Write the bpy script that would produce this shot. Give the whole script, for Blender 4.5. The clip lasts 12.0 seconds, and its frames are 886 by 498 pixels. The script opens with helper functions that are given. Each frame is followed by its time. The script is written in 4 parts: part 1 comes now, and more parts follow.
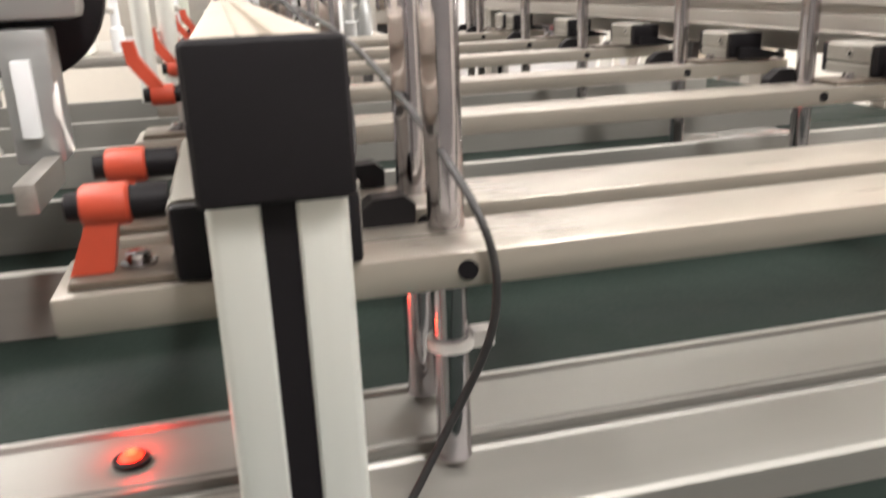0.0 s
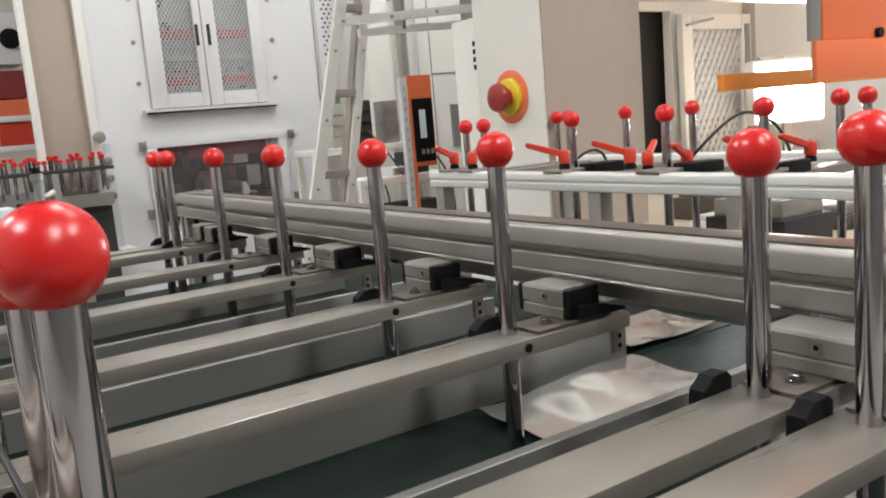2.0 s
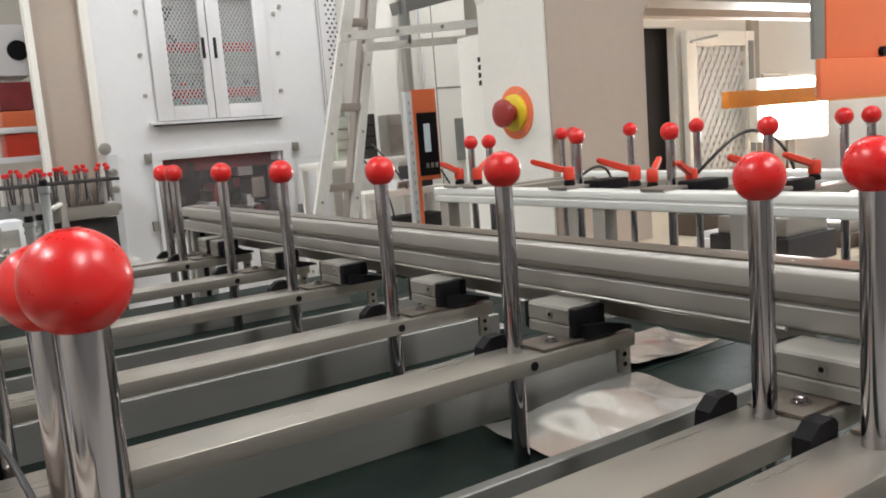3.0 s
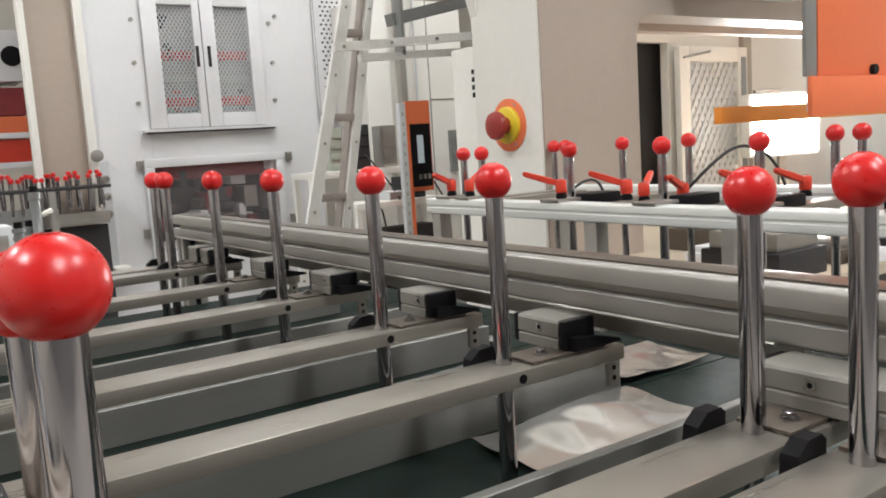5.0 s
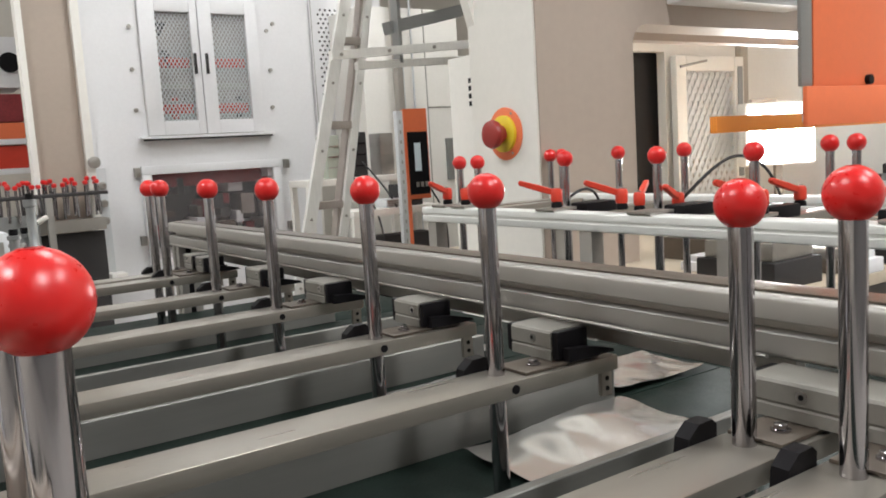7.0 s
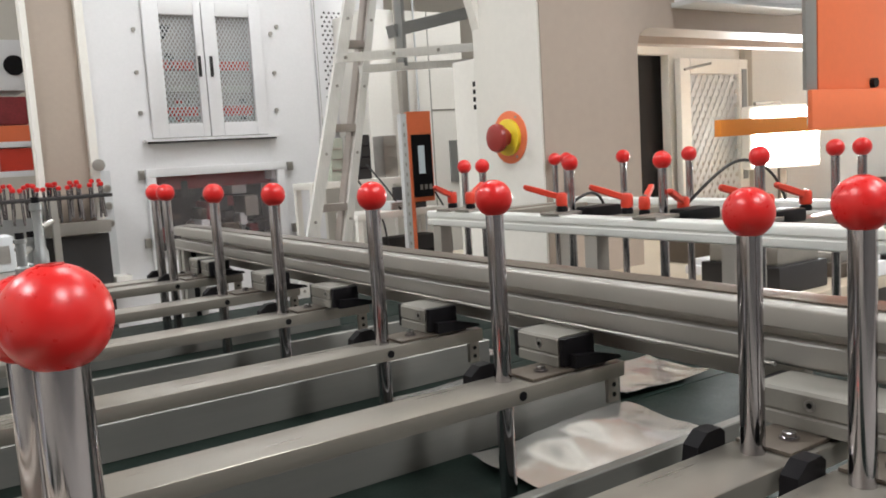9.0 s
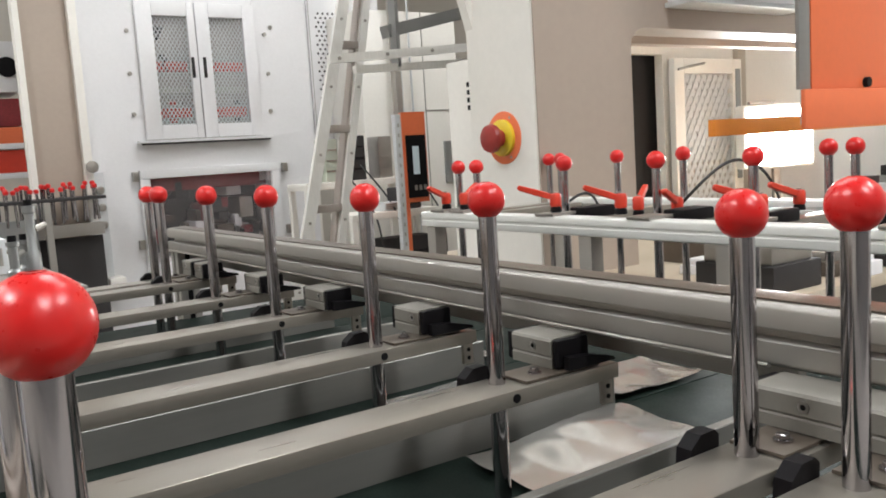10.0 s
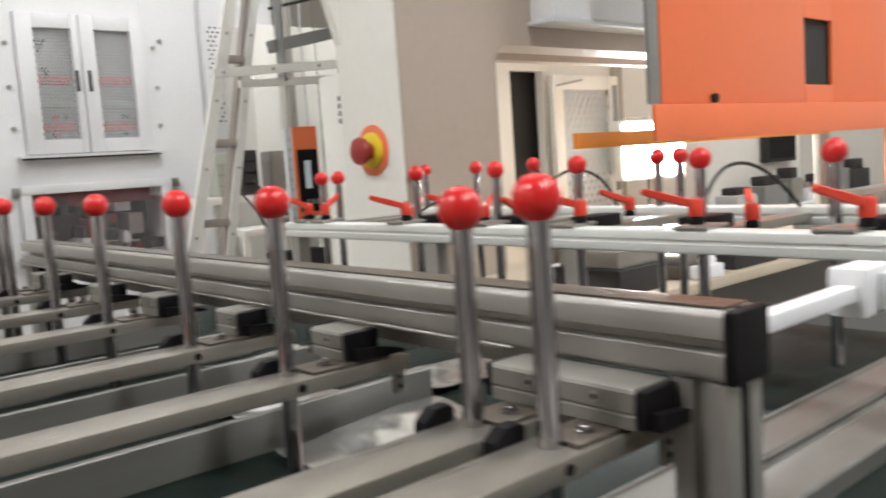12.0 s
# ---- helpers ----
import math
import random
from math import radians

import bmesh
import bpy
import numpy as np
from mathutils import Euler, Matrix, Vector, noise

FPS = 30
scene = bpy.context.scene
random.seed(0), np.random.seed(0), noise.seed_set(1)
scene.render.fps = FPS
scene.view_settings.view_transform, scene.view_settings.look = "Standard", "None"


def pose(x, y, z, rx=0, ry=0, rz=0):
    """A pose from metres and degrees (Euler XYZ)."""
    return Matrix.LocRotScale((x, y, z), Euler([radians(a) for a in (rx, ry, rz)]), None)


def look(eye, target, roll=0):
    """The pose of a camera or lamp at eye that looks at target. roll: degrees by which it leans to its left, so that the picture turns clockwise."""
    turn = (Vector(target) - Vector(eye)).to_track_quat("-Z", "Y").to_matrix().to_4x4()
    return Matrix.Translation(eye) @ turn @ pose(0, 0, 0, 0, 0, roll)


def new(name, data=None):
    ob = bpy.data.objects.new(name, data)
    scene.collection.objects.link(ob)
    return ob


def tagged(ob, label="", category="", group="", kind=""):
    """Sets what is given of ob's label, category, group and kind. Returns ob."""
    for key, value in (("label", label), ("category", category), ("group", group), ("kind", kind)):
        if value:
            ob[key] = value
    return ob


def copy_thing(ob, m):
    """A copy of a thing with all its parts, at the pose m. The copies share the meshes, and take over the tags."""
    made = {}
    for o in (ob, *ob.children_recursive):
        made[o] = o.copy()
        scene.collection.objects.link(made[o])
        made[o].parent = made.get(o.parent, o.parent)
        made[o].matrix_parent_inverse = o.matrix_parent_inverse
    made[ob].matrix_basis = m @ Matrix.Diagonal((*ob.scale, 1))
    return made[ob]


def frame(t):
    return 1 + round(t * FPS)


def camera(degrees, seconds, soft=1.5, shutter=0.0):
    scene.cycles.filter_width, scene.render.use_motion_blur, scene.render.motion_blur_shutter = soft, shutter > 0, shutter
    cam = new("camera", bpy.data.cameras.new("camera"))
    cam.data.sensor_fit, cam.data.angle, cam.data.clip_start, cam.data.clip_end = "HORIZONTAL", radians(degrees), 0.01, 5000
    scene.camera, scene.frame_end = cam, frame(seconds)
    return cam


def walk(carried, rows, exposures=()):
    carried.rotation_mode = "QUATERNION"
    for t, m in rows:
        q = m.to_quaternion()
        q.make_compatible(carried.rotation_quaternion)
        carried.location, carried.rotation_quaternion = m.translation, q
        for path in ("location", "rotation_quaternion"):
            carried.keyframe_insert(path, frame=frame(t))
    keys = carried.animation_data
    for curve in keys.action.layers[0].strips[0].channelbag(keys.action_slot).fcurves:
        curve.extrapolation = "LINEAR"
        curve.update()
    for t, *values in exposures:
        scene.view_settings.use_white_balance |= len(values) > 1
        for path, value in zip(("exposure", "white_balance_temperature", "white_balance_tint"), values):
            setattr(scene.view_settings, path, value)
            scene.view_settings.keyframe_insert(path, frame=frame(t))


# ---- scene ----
cam = camera(55.9, 12.0, soft=1.8, shutter=0.5)
PATH = [
    (0, (0.074, 0.197, 0.994), (0.528, 2.047, 0.383), -2.3),
    (0.5, (0.081, 0.212, 1.01), (0.694, 2.064, 0.567), -1.4),
    (1, (0.093, 0.227, 1.03), (0.899, 2.027, 0.698), -3.0),
    (1.5, (0.107, 0.248, 1.059), (1.096, 1.945, 0.682), -4.7),
    (2, (0.112, 0.255, 1.078), (1.21, 1.898, 0.77), -4.9),
    (2.5, (0.111, 0.255, 1.082), (1.207, 1.903, 0.792), -5.0),
    (3, (0.107, 0.253, 1.083), (1.204, 1.902, 0.806), -4.5),
    (5, (0.11, 0.254, 1.082), (1.226, 1.895, 0.831), -3.7),
    (5.5, (0.113, 0.254, 1.083), (1.232, 1.895, 0.844), -3.8),
    (6, (0.112, 0.253, 1.083), (1.231, 1.894, 0.847), -3.7),
    (6.5, (0.113, 0.254, 1.082), (1.236, 1.892, 0.849), -3.3),
    (7, (0.113, 0.252, 1.084), (1.236, 1.891, 0.85), -3.5),
    (9, (0.11, 0.253, 1.088), (1.227, 1.896, 0.859), -3.5),
    (9.5, (0.112, 0.253, 1.089), (1.232, 1.895, 0.863), -3.6),
    (10, (0.113, 0.254, 1.089), (1.239, 1.89, 0.86), -3.7),
    (10.5, (0.114, 0.253, 1.09), (1.244, 1.887, 0.864), -3.7),
    (11, (0.114, 0.245, 1.093), (1.245, 1.88, 0.872), -4.0),
    (11.5, (0.123, 0.219, 1.086), (1.295, 1.827, 0.878), -4.0),
    (12, (0.165, 0.155, 1.074), (1.459, 1.667, 0.868), -3.9),
]
EXPOSURES = [(0.0, 1.15, 6560, 10), (0.5, 0.76, 6440, 9), (1.0, 0.13, 6280, 7), (1.5, 0.36, 6200, 6), (2.0, 0.06, 6140, 6), (12.0, 0.08, 6120, 6)]
walk(cam, [(t, look(eye, target, roll)) for t, eye, target, roll in PATH], EXPOSURES)

# world, lights, exposure
world = bpy.data.worlds.new("hall_air")
scene.world = world
world.use_nodes = True
wn = world.node_tree.nodes
sky = wn.new("ShaderNodeTexSky")
sky.sky_type, sky.sun_disc, sky.sun_elevation, sky.sun_rotation = "NISHITA", False, radians(40), radians(60)
world.node_tree.links.new(sky.outputs[0], wn["Background"].inputs[0])
wn["Background"].inputs[1].default_value = 0.1


def area_lamp(name, m, sx, sy, watts, colour):
    data = bpy.data.lights.new(name, "AREA")
    data.shape, data.size, data.size_y, data.energy, data.color = "RECTANGLE", sx, sy, watts, colour
    ob = new(name, data)
    ob.matrix_world = m
    return ob


# Added ceiling lamps, out of view, placed and weighted to balance the brightness.
LAMPS = [(-2.4, 1.2, 125), (-2.4, 5.6, 130), (3.5, -1.0, 125), (0.9, -2.2, 140), (2.9, 2.35, 17), (1.7, 3.3, 42)]
for lx, ly, watts in LAMPS:
    area_lamp("hall_lamp_light", pose(lx, ly, 4.72), 0.5, 1.6, watts, (1.0, 0.965, 0.945))
area_lamp("work_lamp_light", pose(3.205, 2.235, 1.08, -90, 0, -25), 0.26, 0.2, 14, (1.0, 0.98, 0.95))
point = bpy.data.lights.new("sensor_light", "POINT")
point.energy, point.color, point.shadow_soft_size = 0.035, (1.0, 0.03, 0.01), 0.003
new("sensor_light", point).location = (0.018, 0.53, 0.8165)


# materials
def node_mat(name, colour, rough=0.5, metal=0.0, vary=0.08, scale=40.0, bump=0.0, stretch=(1, 1, 1), grime=0.0, per_object=0.0, coat=0.0, spec=0.5):
    m = bpy.data.materials.new(name)
    m.use_nodes = True
    nt = m.node_tree
    n, l = nt.nodes, nt.links
    b = n["Principled BSDF"]
    b.inputs["Metallic"].default_value = metal
    b.inputs["Coat Weight"].default_value, b.inputs["Specular IOR Level"].default_value = coat, spec
    tc, mp = n.new("ShaderNodeTexCoord"), n.new("ShaderNodeMapping")
    mp.inputs["Scale"].default_value = stretch
    l.new(tc.outputs["Object"], mp.inputs["Vector"])
    fine, wide = n.new("ShaderNodeTexNoise"), n.new("ShaderNodeTexNoise")
    fine.inputs["Scale"].default_value, fine.inputs["Detail"].default_value = scale * 6, 3
    wide.inputs["Scale"].default_value, wide.inputs["Detail"].default_value = scale * 0.35, 5
    l.new(mp.outputs[0], fine.inputs["Vector"])
    l.new(tc.outputs["Object"], wide.inputs["Vector"])
    mix = n.new("ShaderNodeMath")
    mix.operation = "MULTIPLY_ADD"
    mix.inputs[1].default_value = 0.5
    l.new(fine.outputs[0], mix.inputs[0])
    half = n.new("ShaderNodeMath")
    half.operation = "MULTIPLY"
    half.inputs[1].default_value = 0.5
    l.new(wide.outputs[0], half.inputs[0])
    l.new(half.outputs[0], mix.inputs[2])
    ramp = n.new("ShaderNodeMapRange")
    ramp.inputs[1].default_value, ramp.inputs[2].default_value = 0.3, 0.7
    ramp.inputs[3].default_value, ramp.inputs[4].default_value = 1 - vary, 1 + vary
    l.new(mix.outputs[0], ramp.inputs[0])
    hsv = n.new("ShaderNodeHueSaturation")
    hsv.inputs["Color"].default_value = (*colour, 1)
    l.new(ramp.outputs[0], hsv.inputs["Value"])
    out = hsv.outputs[0]
    if per_object:
        oi = n.new("ShaderNodeObjectInfo")
        pr = n.new("ShaderNodeMapRange")
        pr.inputs[3].default_value, pr.inputs[4].default_value = 1 - per_object, 1 + per_object
        l.new(oi.outputs["Random"], pr.inputs[0])
        h2 = n.new("ShaderNodeHueSaturation")
        l.new(out, h2.inputs["Color"])
        l.new(pr.outputs[0], h2.inputs["Value"])
        out = h2.outputs[0]
    if grime:
        gn, gr, gm = n.new("ShaderNodeTexNoise"), n.new("ShaderNodeMapRange"), n.new("ShaderNodeMix")
        gn.inputs["Scale"].default_value, gn.inputs["Detail"].default_value = scale * 0.12, 8
        l.new(tc.outputs["Object"], gn.inputs["Vector"])
        gr.inputs[1].default_value, gr.inputs[2].default_value = 0.52, 0.78
        gr.inputs[3].default_value, gr.inputs[4].default_value = 0, grime
        l.new(gn.outputs[0], gr.inputs[0])
        gm.data_type = "RGBA"
        gm.inputs["B"].default_value = (colour[0] * 0.4, colour[1] * 0.36, colour[2] * 0.3, 1)
        l.new(gr.outputs[0], gm.inputs["Factor"])
        l.new(out, gm.inputs["A"])
        out = gm.outputs["Result"]
    l.new(out, b.inputs["Base Color"])
    rr = n.new("ShaderNodeMapRange")
    rr.inputs[1].default_value, rr.inputs[2].default_value = 0.3, 0.7
    rr.inputs[3].default_value, rr.inputs[4].default_value = max(rough - 0.08, 0.02), min(rough + 0.08, 1)
    l.new(mix.outputs[0], rr.inputs[0])
    l.new(rr.outputs[0], b.inputs["Roughness"])
    if bump:
        bp = n.new("ShaderNodeBump")
        bp.inputs["Strength"].default_value, bp.inputs["Distance"].default_value = bump, 0.001
        l.new(mix.outputs[0], bp.inputs["Height"])
        l.new(bp.outputs[0], b.inputs["Normal"])
    return m


def glow_mat(name, colour, strength):
    m = bpy.data.materials.new(name)
    m.use_nodes = True
    b = m.node_tree.nodes["Principled BSDF"]
    b.inputs["Base Color"].default_value = (*colour, 1)
    b.inputs["Emission Color"].default_value = (*colour, 1)
    b.inputs["Emission Strength"].default_value = strength
    return m


def glass_mat(name, colour, rough=0.05):
    m = bpy.data.materials.new(name)
    m.use_nodes = True
    b = m.node_tree.nodes["Principled BSDF"]
    b.inputs["Base Color"].default_value = (*colour, 1)
    b.inputs["Transmission Weight"].default_value = 0.95
    b.inputs["Roughness"].default_value = rough
    b.inputs["IOR"].default_value = 1.1
    return m


ALU = node_mat("anodised_aluminium", (0.4, 0.38, 0.35), 0.44, 0.65, 0.06, 30, 0.05, (1, 0.04, 1), 0.15)
ALU_BAR = node_mat("satin_aluminium_bar", (0.33, 0.302, 0.26), 0.33, 0.66, 0.05, 30, 0.05, (0.05, 1, 1), 0.12, 0.06)
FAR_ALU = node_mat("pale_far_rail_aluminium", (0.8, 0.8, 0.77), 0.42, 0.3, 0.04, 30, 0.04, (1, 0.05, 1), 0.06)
ALU_LEG = node_mat("pale_aluminium_leg", (0.6, 0.61, 0.57), 0.42, 0.5, 0.04, 30, 0.04, (1, 1, 0.05), 0.06)
CREAM_ALU = node_mat("warm_aluminium_rail", (0.43, 0.38, 0.315), 0.45, 0.35, 0.05, 30, 0.04, (1, 0.05, 1), 0.1)
STEEL = node_mat("polished_steel", (0.46, 0.44, 0.46), 0.1, 1.0, 0.04, 60, 0.02, (1, 1, 0.05))
STEEL_DULL = node_mat("dull_steel", (0.42, 0.4, 0.37), 0.4, 0.9, 0.12, 60, 0.08, (1, 1, 1), 0.3)
OILED = node_mat("oiled_steel_plate", (0.1, 0.08, 0.062), 0.38, 0.25, 0.2, 70, 0.1, (1, 1, 1), 0.4)
RED_BALL = node_mat("red_plastic", (0.62, 0.015, 0.014), 0.3, 0.0, 0.03, 60, 0.01, (1, 1, 1), 0.0, 0.06)
RED_LEVER = node_mat("red_lever_paint", (0.62, 0.045, 0.02), 0.42, 0.0, 0.08, 60, 0.04, (1, 1, 1), 0.2)
ORANGE_GRIP = node_mat("orange_grip", (0.38, 0.045, 0.018), 0.5, 0.0, 0.08, 60, 0.04, (1, 1, 1), 0.15)
BLACK = node_mat("black_plastic", (0.007, 0.006, 0.007), 0.5, 0.0, 0.15, 60, 0.05, spec=0.16)
BLOCK_MAT = node_mat("matt_grey_casting", (0.215, 0.2, 0.175), 0.6, 0.2, 0.08, 50, 0.06, (1, 1, 1), 0.2)
RUBBER = node_mat("black_cable_rubber", (0.015, 0.014, 0.014), 0.5, 0.0, 0.1, 60)
BELT = node_mat("green_belt", (0.0085, 0.0145, 0.0115), 0.6, 0.0, 0.15, 80, 0.06, (1, 1, 1), 0.25, spec=0.1)
GUIDE_ALU = node_mat("dull_guide_aluminium", (0.2, 0.193, 0.176), 0.45, 0.45, 0.08, 30, 0.05, (0.05, 1, 1), 0.25)
RAIL_GREY = node_mat("grey_side_rail", (0.33, 0.335, 0.33), 0.42, 0.7, 0.06, 30, 0.04, (0.05, 1, 1), 0.15)
WHITE_PAINT = node_mat("white_machine_paint", (0.8, 0.79, 0.8), 0.38, 0.0, 0.03, 12, 0.03, (1, 1, 1), 0.06)
CREAM_PAINT = node_mat("cream_machine_paint", (0.84, 0.81, 0.755), 0.42, 0.0, 0.03, 10, 0.03, (1, 1, 1), 0.06)
TAUPE = node_mat("taupe_machine_paint", (0.42, 0.345, 0.285), 0.45, 0.0, 0.04, 8, 0.03, (1, 1, 1), 0.08)
ORANGE_PAINT = node_mat("orange_machine_paint", (0.8, 0.185, 0.07), 0.38, 0.0, 0.04, 10, 0.03, (1, 1, 1), 0.06)
AMBER = node_mat("amber_paint", (0.8, 0.27, 0.03), 0.4, 0.0, 0.04, 20)
YELLOW = node_mat("yellow_ring", (0.82, 0.62, 0.03), 0.4, 0.0, 0.04, 40)
STOP_RED = node_mat("stop_button_red", (0.32, 0.03, 0.025), 0.35, 0.0, 0.06, 60)
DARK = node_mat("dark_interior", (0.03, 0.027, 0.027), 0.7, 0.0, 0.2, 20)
DARK_RED = node_mat("dark_red_interior", (0.25, 0.03, 0.035), 0.6, 0.0, 0.3, 20)
FLOOR_MAT = node_mat("floor_epoxy", (0.33, 0.31, 0.28), 0.35, 0.0, 0.06, 3, 0.03, (1, 1, 1), 0.15)
WALL_MAT = node_mat("hall_wall_plaster", (0.6, 0.56, 0.5), 0.7, 0.0, 0.03, 3, 0.05, (1, 1, 1), 0.05)
CEIL_MAT = node_mat("dimming_ceiling", (0.2, 0.195, 0.19), 0.7, 0.0, 0.03, 3)
BEIGE_PLATE = node_mat("beige_bed_plate", (0.55, 0.47, 0.36), 0.35, 0.1, 0.1, 14, 0.05, (1, 1, 1), 0.2)
FILM = node_mat("crumpled_bright_film", (0.8, 0.79, 0.775), 0.22, 0.95, 0.03, 6, 0.0)
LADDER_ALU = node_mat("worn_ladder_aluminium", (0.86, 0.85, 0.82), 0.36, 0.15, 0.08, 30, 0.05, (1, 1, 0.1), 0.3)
# Grey-brown of the rungs; on the stile webs it stands for their shaded side.
LADDER_SHADE_BROWN = node_mat("shaded_brown_ladder", (0.47, 0.42, 0.385), 0.45, 0.3, 0.12, 30, 0.05, (1, 1, 0.1), 0.3)
PURPLE = node_mat("lilac_board", (0.42, 0.33, 0.55), 0.5, 0.0, 0.05, 10)
MESH_GREY = node_mat("grey_mesh_steel", (0.42, 0.42, 0.43), 0.45, 0.2, 0.05, 40)
PALE_GREY = node_mat("pale_grey_board", (0.62, 0.63, 0.64), 0.5, 0.0, 0.05, 10)
SAGE = node_mat("sage_board", (0.42, 0.45, 0.38), 0.5, 0.0, 0.05, 10)
CLEAR = glass_mat("clear_acrylic", (0.85, 0.8, 0.8))
PVC = node_mat("clear_tie_nylon", (0.75, 0.73, 0.7), 0.3, 0.0, 0.03, 60)
LAMP_GLOW = glow_mat("lamp_tube", (1.0, 0.97, 0.92), 9.0)
WORK_GLOW = glow_mat("work_lamp_glow", (1.0, 0.98, 0.95), 30.0)
DARK_WALL = node_mat("dark_grey_filler", (0.16, 0.155, 0.15), 0.7, 0.0, 0.06, 3, 0.05, (1, 1, 1), 0.1)
SENSOR_GLOW = glow_mat("sensor_red_light", (1.0, 0.012, 0.004), 6.0)
SCREEN = glow_mat("panel_screen", (0.45, 0.5, 0.52), 0.25)


# mesh helpers
def box(bm, x0, x1, y0, y1, z0, z1, bevel=0.0, seg=2):
    r = bmesh.ops.create_cube(bm, size=1.0)
    vs = r["verts"]
    for v in vs:
        v.co = Vector((x0 + (v.co.x + 0.5) * (x1 - x0), y0 + (v.co.y + 0.5) * (y1 - y0), z0 + (v.co.z + 0.5) * (z1 - z0)))
    if bevel:
        es = list({e for v in vs for e in v.link_edges})
        bmesh.ops.bevel(bm, geom=es, offset=bevel, segments=seg, affect="EDGES", profile=0.6)
    return bm


def cyl(bm, a, b, r0, r1=None, seg=24, cap=True):
    a, b = Vector(a), Vector(b)
    r1 = r0 if r1 is None else r1
    m = Matrix.Translation((a + b) / 2) @ (b - a).to_track_quat("Z", "Y").to_matrix().to_4x4()
    bmesh.ops.create_cone(bm, cap_ends=cap, segments=seg, radius1=r0, radius2=r1, depth=(b - a).length, matrix=m)
    return bm


def lathe(bm, prof, seg=32, m=Matrix.Identity(4)):
    """Turns a profile of (radius, height) round z."""
    rings = []
    for r, z in prof:
        if r < 1e-6:
            rings.append([bm.verts.new(m @ Vector((0, 0, z)))])
        else:
            rings.append([bm.verts.new(m @ Vector((r * math.cos(2 * math.pi * k / seg), r * math.sin(2 * math.pi * k / seg), z))) for k in range(seg)])
    for p, q in zip(rings, rings[1:]):
        for k in range(seg):
            j = (k + 1) % seg
            if len(p) == 1 and len(q) > 1:
                bm.faces.new((p[0], q[j], q[k])[::-1])
            elif len(q) == 1 and len(p) > 1:
                bm.faces.new((p[k], p[j], q[0]))
            elif len(p) > 1:
                bm.faces.new((p[k], p[j], q[j], q[k]))
    return bm


def prism(bm, poly, axis, lo, hi):
    """Extrudes a polygon of (u, v) along x (u=y, v=z), y (u=x, v=z) or z (u=x, v=y)."""
    def at(u, v, w):
        return {"x": (w, u, v), "y": (u, w, v), "z": (u, v, w)}[axis]
    a = [bm.verts.new(at(u, v, lo)) for u, v in poly]
    b = [bm.verts.new(at(u, v, hi)) for u, v in poly]
    n = len(poly)
    bm.faces.new(a)
    bm.faces.new(b[::-1])
    for k in range(n):
        bm.faces.new((a[k], b[k], b[(k + 1) % n], a[(k + 1) % n]))
    bmesh.ops.recalc_face_normals(bm, faces=bm.faces)
    return bm


def slot_profile(w, h, rc=0.003, slot=0.008, deep=0.006, across=1, up=1):
    """Outline of a T-slot extrusion round (0, 0): rounded corners, a slot on each cell of each side."""
    pts = []

    def side(length, cells, place):
        for c in range(cells):
            mid = -length / 2 + length * (c + 0.5) / cells
            for s, d in ((-slot / 2 - 0.001, 0), (-slot / 2, 0.001), (-slot / 2, deep), (slot / 2, deep), (slot / 2, 0.001), (slot / 2 + 0.001, 0)):
                pts.append(place(mid + s, d))

    def corner(cx, cy, a0):
        for k in range(4):
            a = radians(a0 + 30 * k)
            pts.append((cx + rc * math.cos(a), cy + rc * math.sin(a)))
    side(w, across, lambda s, d: (s, -h / 2 + d))
    corner(w / 2 - rc, -h / 2 + rc, -90)
    side(h, up, lambda s, d: (w / 2 - d, s))
    corner(w / 2 - rc, h / 2 - rc, 0)
    side(w, across, lambda s, d: (-s, h / 2 - d))
    corner(-w / 2 + rc, h / 2 - rc, 90)
    side(h, up, lambda s, d: (-w / 2 + d, -s))
    corner(-w / 2 + rc, -h / 2 + rc, 180)
    return pts


def mesh_of(name, bm, material, smooth=35):
    me = bpy.data.meshes.new(name)
    bm.normal_update()
    bm.to_mesh(me)
    bm.free()
    me.materials.append(material)
    if smooth:
        me.shade_smooth()
        me.set_sharp_from_angle(angle=radians(smooth))
    return me


def thing(name, m, label, category, group="", kind=""):
    ob = new(name)
    ob.empty_display_size = 0.02
    ob.matrix_basis = m
    return tagged(ob, label, category, group, kind)


def part(name, bm, material, parent, label="", smooth=35):
    ob = new(name, mesh_of(name, bm, material, smooth))
    ob.parent = parent
    if label:
        tagged(ob, label)
    return ob


def single(name, bm, material, label, category, kind="", group="", smooth=35):
    return tagged(new(name, mesh_of(name, bm, material, smooth)), label, category, group, kind)


def B():
    return bmesh.new()


def tube(name, points, radius, material, parent=None):
    cu = bpy.data.curves.new(name, "CURVE")
    cu.dimensions, cu.bevel_depth, cu.bevel_resolution, cu.resolution_u = "3D", radius, 3, 10
    sp = cu.splines.new("NURBS")
    sp.points.add(len(points) - 1)
    for p, co in zip(sp.points, points):
        p.co = (*co, 1)
    sp.use_endpoint_u, sp.order_u = True, 4
    tmp = bpy.data.objects.new("tmp_curve", cu)
    scene.collection.objects.link(tmp)
    me = bpy.data.meshes.new_from_object(tmp.evaluated_get(bpy.context.evaluated_depsgraph_get()))
    bpy.data.objects.remove(tmp)
    me.materials.clear()
    me.materials.append(material)
    me.shade_smooth()
    ob = new(name, me)
    ob.parent = parent
    return ob


